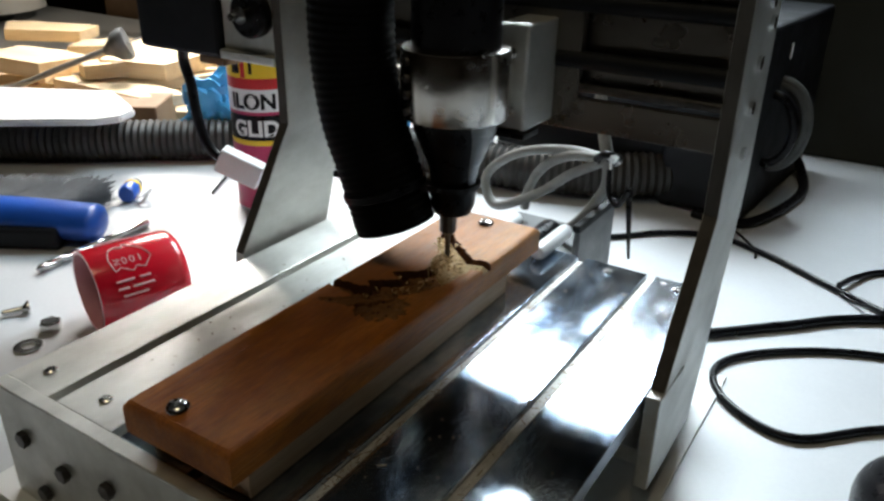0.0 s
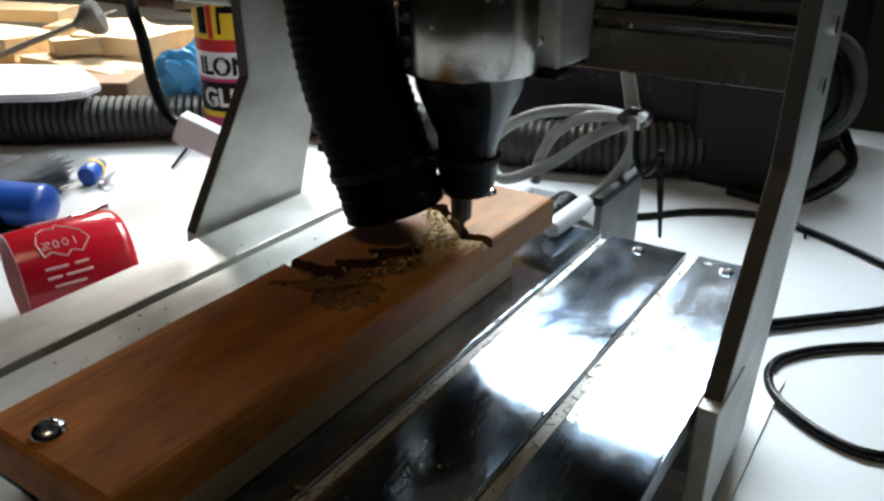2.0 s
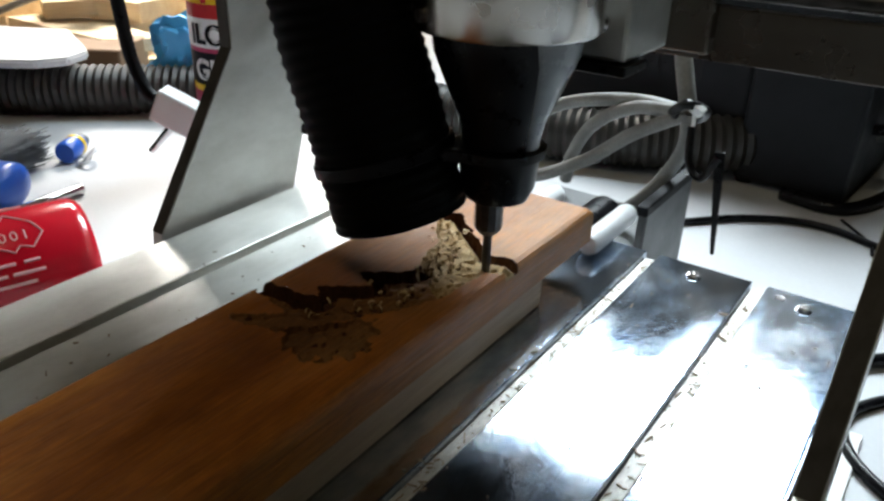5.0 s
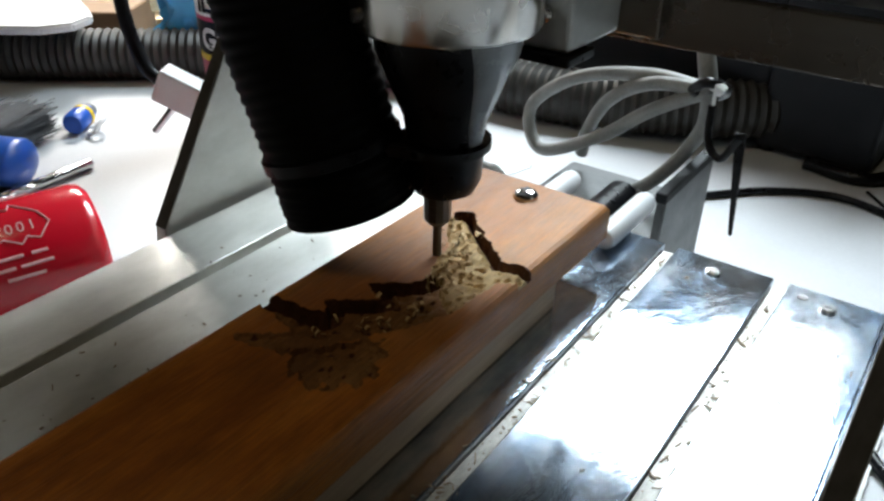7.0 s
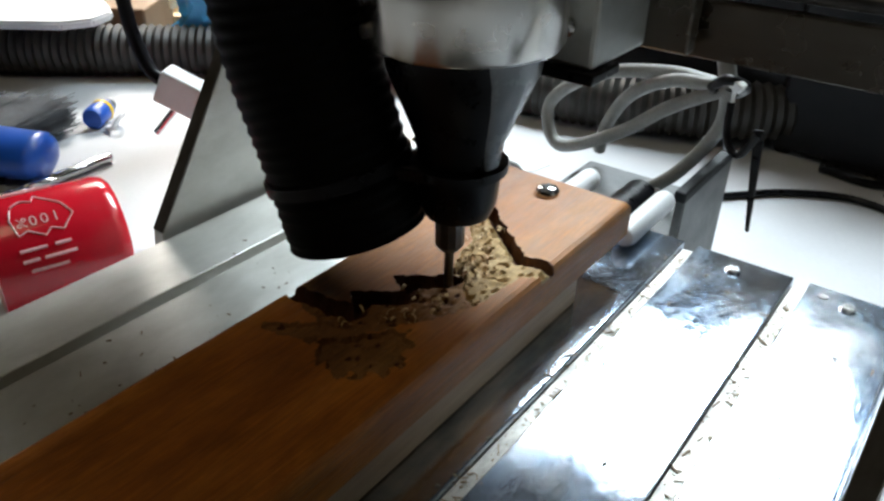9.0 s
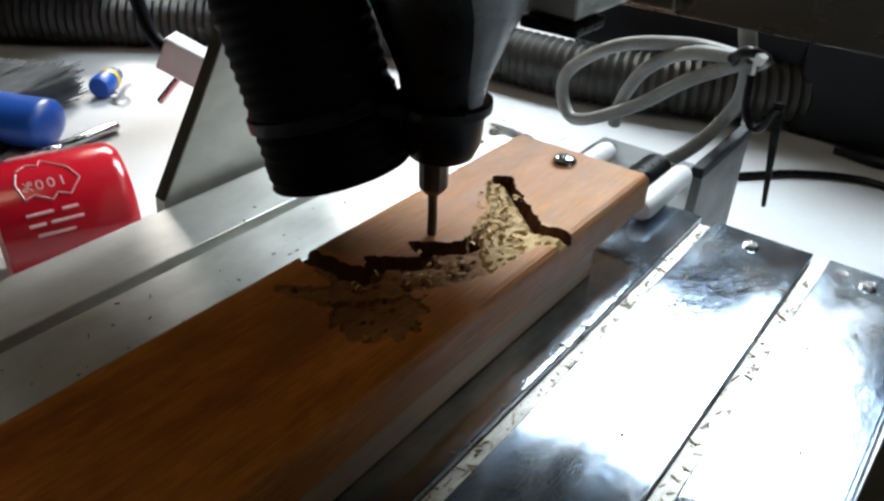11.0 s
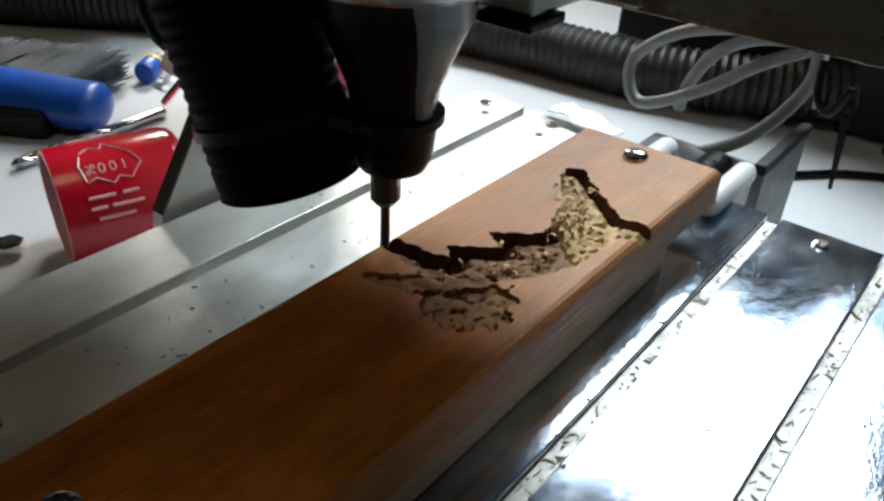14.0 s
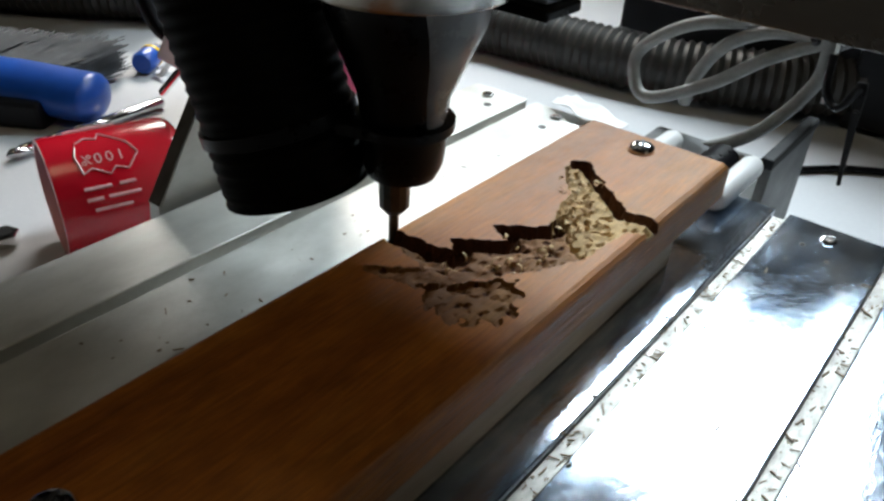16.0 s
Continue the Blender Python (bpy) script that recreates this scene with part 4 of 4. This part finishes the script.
def offcuts():
    """Pale timber offcuts heaped behind the hose."""
    rng = random.Random(11)
    k = 0
    while k < 34:
        x, y = rng.uniform(-0.86, -0.41), rng.uniform(0.11, 0.41)
        if y < 0.80 * (x + 0.520) + 0.125:
            continue
        ln, wd, th = rng.uniform(0.06, 0.15), rng.uniform(0.03, 0.075), rng.uniform(0.008, 0.018)
        back = min(1.0, (y - 0.80 * (x + 0.520) - 0.125) / 0.15)
        z = (k % 4) * 0.0155 * (0.35 + 0.65 * back)
        o = thing("timber_offcut", "pale pine offcut in a heap on the bench", "offcut", "heap of pale offcuts", m=pose(x, y, z, rng.uniform(-5, 5), rng.uniform(-5, 5), rng.uniform(0, 80)))
        c1, c2, c3 = rng.uniform(-0.02, 0.02), rng.uniform(0.1, 0.45), rng.uniform(-0.3, 0.3)
        part("block", plate([(-ln / 2, -wd / 2), (ln / 2 + c1, -wd / 2), (ln / 2 - c1, wd * c2), (ln * c3, wd / 2), (-ln / 2, wd / 2 * 0.8)], "z", 0, th, 0.0006), PINE, o)
        k += 1


offcuts()

sheet = thing("plastic_sheet", "white rounded plastic sheet lying on the offcuts", "plastic sheet", m=pose(-0.5704, 0.0539, 0.046, 5, -1, 34))
part("sheet", plate([(-0.22, -0.06), (0.13, -0.06), (0.150, -0.052), (0.158, -0.036), (0.150, -0.022), (0.12, 0.02), (-0.22, 0.06)], "z", 0, 0.006, 0.0015), NYLON_WHITE, sheet)
tray = thing("cardboard_tray", "brown cardboard offcut under the plastic sheet", "cardboard", m=pose(-0.5430, 0.1216, 0.0, 0, 0, 34))
part("board", box(-0.2, 0.10, -0.03, 0.03, 0.0, 0.042, 0.002), BROWN_CARD, tray)


def plug():
    p = thing("mains_plug", "grey mains plug with a stiff lead on the offcuts", "plug", m=pose(-0.5500, 0.2050, 0.082, 0, 0, 25) @ Matrix.Scale(0.72, 4))
    part("body", turned([(0.006, -0.03), (0.010, -0.022), (0.020, -0.012), (0.024, 0.0), (0.022, 0.006)], pose(0, 0, 0, 0, 70, 20), 28), GREY_METAL, p, smooth=40)
    for a in (-0.009, 0.009):
        part("pin", box(-0.001, 0.001, -0.003, 0.003, 0.004, 0.026, 0.0003, pose(0, a, 0, 0, 70, 20)), STEEL, p)
    part("lead", tube([(-0.025, -0.01, -0.008), (-0.08, -0.035, -0.03), (-0.16, -0.05, -0.06), (-0.26, -0.03, -0.075)], 0.0042, 50), CABLE_GREY, p, smooth=60)
    return p


plug()
shade = thing("lamp_shade", "white paper lamp shade at the back of the bench", "lamp shade", m=pose(-1.38, 0.47, 0.0))
part("shade", turned([(0.14, 0.02), (0.11, 0.26), (0.108, 0.26), (0.138, 0.02), (0.14, 0.02)], None, 40, False), PAPER, shade, smooth=40)
part("base", turned([(0.08, 0.0), (0.08, 0.012), (0.01, 0.02), (0.01, 0.2)], None, 30), GREY_METAL, shade, smooth=40)


# ---------------------------------------------------------------- cables and boxes behind
def loop_cable():
    """The grey cable bundle that hangs in loops behind the gantry, with its ties."""
    c = thing("grey_cable_bundle", "grey cable looped and tied behind the gantry", "cable")
    knot = (0.0250, 0.1080, 0.0920)
    lines = (
        [(0.0064, 0.1238, 0.1534), (0.0138, 0.1173, 0.1208), (0.0213, 0.1099, 0.1013), knot],
        [knot, (-0.0048, 0.1173, 0.0901), (-0.0401, 0.1210, 0.0808), (-0.0643, 0.1229, 0.0604), (-0.0550, 0.1192, 0.0418), (-0.0234, 0.1154, 0.0576), (0.0008, 0.1117, 0.0771), knot],
        [knot, (-0.0010, 0.1136, 0.0883), (-0.0215, 0.1192, 0.0753), (-0.0327, 0.1229, 0.0567), (-0.0364, 0.1266, 0.0418)],
        [knot, (0.0231, 0.1099, 0.0715), (0.0045, 0.1080, 0.0436), (-0.0252, 0.1024, 0.0269), (-0.0596, 0.0913, 0.0195), (-0.1015, 0.0913, 0.0176)],
    )
    for k, l in enumerate(lines):
        part("cable", tube(l, 0.0031 if k else 0.0036, 90, 12), CABLE_GREY, c, smooth=60)
    part("tie_band", tube([(0.0204, 0.1034, 0.0939), (0.0259, 0.1006, 0.0976), (0.0315, 0.1080, 0.0939), (0.0269, 0.1154, 0.0883), (0.0204, 0.1108, 0.0883), (0.0194, 0.1034, 0.0929)], 0.0022, 40, 8), BLACK, c, "black cable tie", 60)
    part("tie_head", box(-0.0028, 0.0028, -0.002, 0.002, -0.002, 0.002, 0.0006, pose(0.0297, 0.1024, 0.0957, 20, 30, 0)), NYLON_WHITE, c, "white cable tie head")
    part("tie_tail", plate([(-0.0022, 0.0), (0.0022, 0.0), (0.0008, -0.046), (-0.0008, -0.046)], "y", -0.0006, 0.0006, 0.0003), BLACK, c, "black hanging tie tail").matrix_basis = pose(0.043, 0.097, 0.082, 4, -5, 0)
    part("tie_loop", tube([(0.0285, 0.1020, 0.0885), (0.0305, 0.1000, 0.0740), (0.0370, 0.0985, 0.0690), (0.0430, 0.0970, 0.0800)], 0.0017, 30, 8), BLACK, c, smooth=60)
    part("loose_tie", box(-0.0008, 0.0008, -0.0005, 0.0005, -0.028, 0, 0.0003, pose(0.0287, 0.102, 0.0957, 0, -3, 0)), NYLON_WHITE, c, "white tie end")
    return c


CABLES = loop_cable()


def controller_box():
    b = thing("controller_case", "black metal controller case at the back of the bench", "electronics case", m=pose(0.049, 0.350, 0.0, 0, 0, -5))
    part("case", box(-0.205, -0.0410, -0.056, 0.100, 0.004, 0.148, 0.003), BLACK_MATT, b)
    for x in (-0.19, -0.055):
        for y in (-0.045, 0.085):
            part("foot", turned([(0.007, 0), (0.008, 0.004)], Matrix.Translation((x, y, 0)), 16), BLACK, b)
    part("seam", box(-0.2045, -0.0415, -0.0564, -0.0558, 0.020, 0.0215), GREY_METAL, b)
    for k in range(8):
        part("vent_slot", box(-0.150 + k * 0.010, -0.144 + k * 0.010, -0.0564, -0.0558, 0.06, 0.12), BLACK, b)
    p = thing("power_supply", "black power supply with coiled grey leads beside it", "power supply", m=pose(0.049, 0.350, 0.0, 0, 0, -5))
    part("case", box(-0.040, 0.0285, -0.062, 0.118, 0.003, 0.150, 0.003), BLACK_MATT, p)
    part("switch_light", box(0.0284, 0.0298, -0.0062, -0.0030, 0.121, 0.133, 0.0005), LABEL_WHITE, p, "small white switch")
    for k, (r, o) in enumerate(((0.040, 0.0), (0.036, 0.006), (0.031, -0.004))):
        pts = [(0.0285 + r * 0.62 * math.cos(a), -0.010 - 0.007 * k + o, 0.070 + r * 0.88 * math.sin(a)) for a in np.linspace(-1.57, 1.57, 16)]
        part("coiled_lead", tube(pts, 0.0036, 80, 10), CABLE_DARK if k < 2 else CABLE_BLACK, p, smooth=60)
    for x in (-0.034, 0.022):
        for y in (-0.054, 0.108):
            part("foot", turned([(0.005, 0), (0.006, 0.0035)], Matrix.Translation((x, y, 0)), 14), BLACK, p)
    part("floor_lead", tube([(-0.005, -0.070, 0.004), (0.030, -0.070, 0.004), (0.046, -0.030, 0.004), (0.050, 0.040, 0.004), (0.036, 0.080, 0.012), (0.028, 0.085, 0.02)], 0.004, 50), CABLE_BLACK, p, smooth=60)
    return b


controller_box()
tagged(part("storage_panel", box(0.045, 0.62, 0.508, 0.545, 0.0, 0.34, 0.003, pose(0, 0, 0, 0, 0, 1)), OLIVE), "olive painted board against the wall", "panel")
tagged(part("cabinet_side", box(-1.25, -0.35, 0.675, 0.725, -0.03, 0.50, 0.003), BROWN_CARD), "dark brown wooden back board", "panel")


def bench_cable(points, r, label):
    ob = tagged(part("bench_cable", tube(points, r, 120, 10), CABLE_BLACK, smooth=60), label, "cable", "black cables on the bench")
    return ob


bench_cable([(0.3856, 0.1266, 0.0022), (0.2640, 0.1438, 0.0022), (0.1888, 0.1315, 0.0022), (0.1414, 0.1059, 0.0022), (0.1144, 0.0733, 0.0022), (0.1222, 0.0423, 0.0022), (0.1584, 0.0263, 0.0022), (0.1984, 0.0602, 0.0022), (0.2755, 0.1080, 0.0022)], 0.0021, "thin black cable in a loop on the white bench")
bench_cable([(0.0736, 0.0846, 0.003), (0.0984, 0.0988, 0.003), (0.1357, 0.1347, 0.003), (0.1838, 0.1767, 0.003), (0.3168, 0.2458, 0.003)], 0.0029, "thick black cable lying across the white bench")
bench_cable([(-0.0301, 0.1871, 0.0022), (0.0001, 0.2016, 0.0022), (0.0304, 0.2319, 0.0022), (0.0662, 0.2479, 0.0022), (0.1080, 0.2334, 0.0022), (0.1579, 0.2029, 0.0022), (0.2311, 0.1670, 0.0022), (0.3407, 0.1477, 0.0022)], 0.0021, "thin black cable curving over the white bench")
bench_cable([(0.1557, 0.2039, 0.0062), (0.1638, 0.2299, 0.0035), (0.1815, 0.2541, 0.0022), (0.2505, 0.2977, 0.0022)], 0.0021, "thin black cable end branching off another")
bench_cable([(0.1579, 0.1996, 0.0022), (0.1665, 0.1924, 0.0022), (0.1838, 0.1767, 0.008), (0.2203, 0.1722, 0.0022)], 0.0012, "thin black wire beside the cables")
bench_cable([(0.0762, 0.2673, 0.0012), (0.0942, 0.2436, 0.0012), (0.0986, 0.2278, 0.0012)], 0.0009, "short thin black wire on the bench")

mouse = thing("computer_mouse", "glossy black computer mouse on the white bench", "mouse", m=pose(0.2222, -0.0179, 0.0, 0, 0, 30))
bm = bmesh.new()
bmesh.ops.create_uvsphere(bm, u_segments=40, v_segments=24, radius=1)
for v in bm.verts:
    v.co = Vector((v.co.x * 0.030, v.co.y * 0.046, max(v.co.z, -0.25) * 0.026 + 0.0065))
part("shell", bm, BLACK, mouse, smooth=60)
part("wheel", turned([(0.006, -0.003), (0.007, -0.0025), (0.007, 0.0025), (0.006, 0.003)], pose(0, 0.030, 0.023, 0, 90, 0), 20), GREY_METAL, mouse)

# small packet and loose strip lying on the bed's far end
scrap = thing("clear_packet", "crumpled pale plastic scrap on the bed's end", "plastic scrap", m=pose(-0.0509, 0.0685, 0.0563, 0, 0, -20))
bm = bmesh.new()
bmesh.ops.create_grid(bm, x_segments=14, y_segments=8, size=1)
for v in bm.verts:
    v.co = Vector((v.co.x * 0.017, v.co.y * 0.007, 0.003 + 0.0028 * noise.noise(v.co * 1.7)))
bmesh.ops.solidify(bm, geom=bm.faces, thickness=0.0004)
part("film", bm, PAPER, scrap, smooth=60)


# ---------------------------------------------------------------- what moves
# seconds, and the place of the collet's lower end
TOOL = [
    (0.0, 0.0030, -0.0345, 0.0905),
    (0.5, 0.0050, -0.0280, 0.0925),
    (1.0, 0.0065, -0.0260, 0.0910),
    (1.5, 0.0080, -0.0275, 0.0858),
    (2.0, 0.0110, -0.0310, 0.0835),
    (2.5, 0.0165, -0.0395, 0.0868),
    (3.0, 0.0165, -0.0360, 0.0868),
    (3.5, 0.0225, -0.0365, 0.0890),
    (4.0, 0.0262, -0.0395, 0.0905),
    (5.3, 0.0150, -0.0400, 0.0910),
    (6.5, 0.0005, -0.0390, 0.0905),
    (7.0, -0.0015, -0.0405, 0.0902),
    (7.5, 0.0015, -0.0465, 0.0888),
    (8.0, 0.0020, -0.0495, 0.0885),
    (8.5, 0.0035, -0.0555, 0.0887),
    (9.0, 0.0058, -0.0562, 0.0897),
    (10.3, 0.0000, -0.0565, 0.0925),
    (11.5, -0.0090, -0.0570, 0.0930),
    (12.0, -0.0135, -0.0635, 0.0935),
    (12.5, -0.0175, -0.0705, 0.0942),
    (13.0, -0.0225, -0.0775, 0.0940),
    (13.5, -0.0258, -0.0835, 0.0932),
    (14.0, -0.0265, -0.0840, 0.0893),
    (14.5, -0.0255, -0.0842, 0.0862),
    (15.0, -0.0253, -0.0847, 0.0852),
    (15.5, -0.0243, -0.0847, 0.0852),
    (16.0, -0.0248, -0.0833, 0.0850),
]


# seconds, and the gantry's place along the bed
SLIDE = [(0.0, -0.0405), (1.0, -0.0370), (1.5, -0.0375), (2.5, -0.0420), (3.0, -0.0400), (4.0, -0.0400), (6.5, -0.0400), (7.0, -0.0415), (8.0, -0.0475), (9.0, -0.0525),
         (11.5, -0.0575), (12.0, -0.0630), (12.5, -0.0695), (13.5, -0.0815), (14.0, -0.0830), (16.0, -0.0830)]
# seconds, and how far the slack cable bundle is pushed back
SLACK = [(0.0, 0.0, 0.0), (4.0, 0.0, 0.0), (6.5, -0.002, 0.003), (9.0, -0.004, 0.007), (11.5, -0.005, 0.011), (12.5, -0.006, 0.020), (14.0, -0.007, 0.028), (16.0, -0.006, 0.027)]


def motions():
    walk(GANTRY, [(t, pose(0, y, 0)) for t, y in SLIDE])
    walk(CARRIAGE, [(t, pose(x, y + 0.002, 0)) for t, x, y, z in TOOL])
    walk(SPINDLE, [(t, pose(x, y, z)) for t, x, y, z in TOOL])
    walk(CABLES, [(t, pose(x, y, 0)) for t, x, y in SLACK])
    walk(HOSE, [(t, pose(x, y, z)) for t, x, y, z in TOOL])


motions()
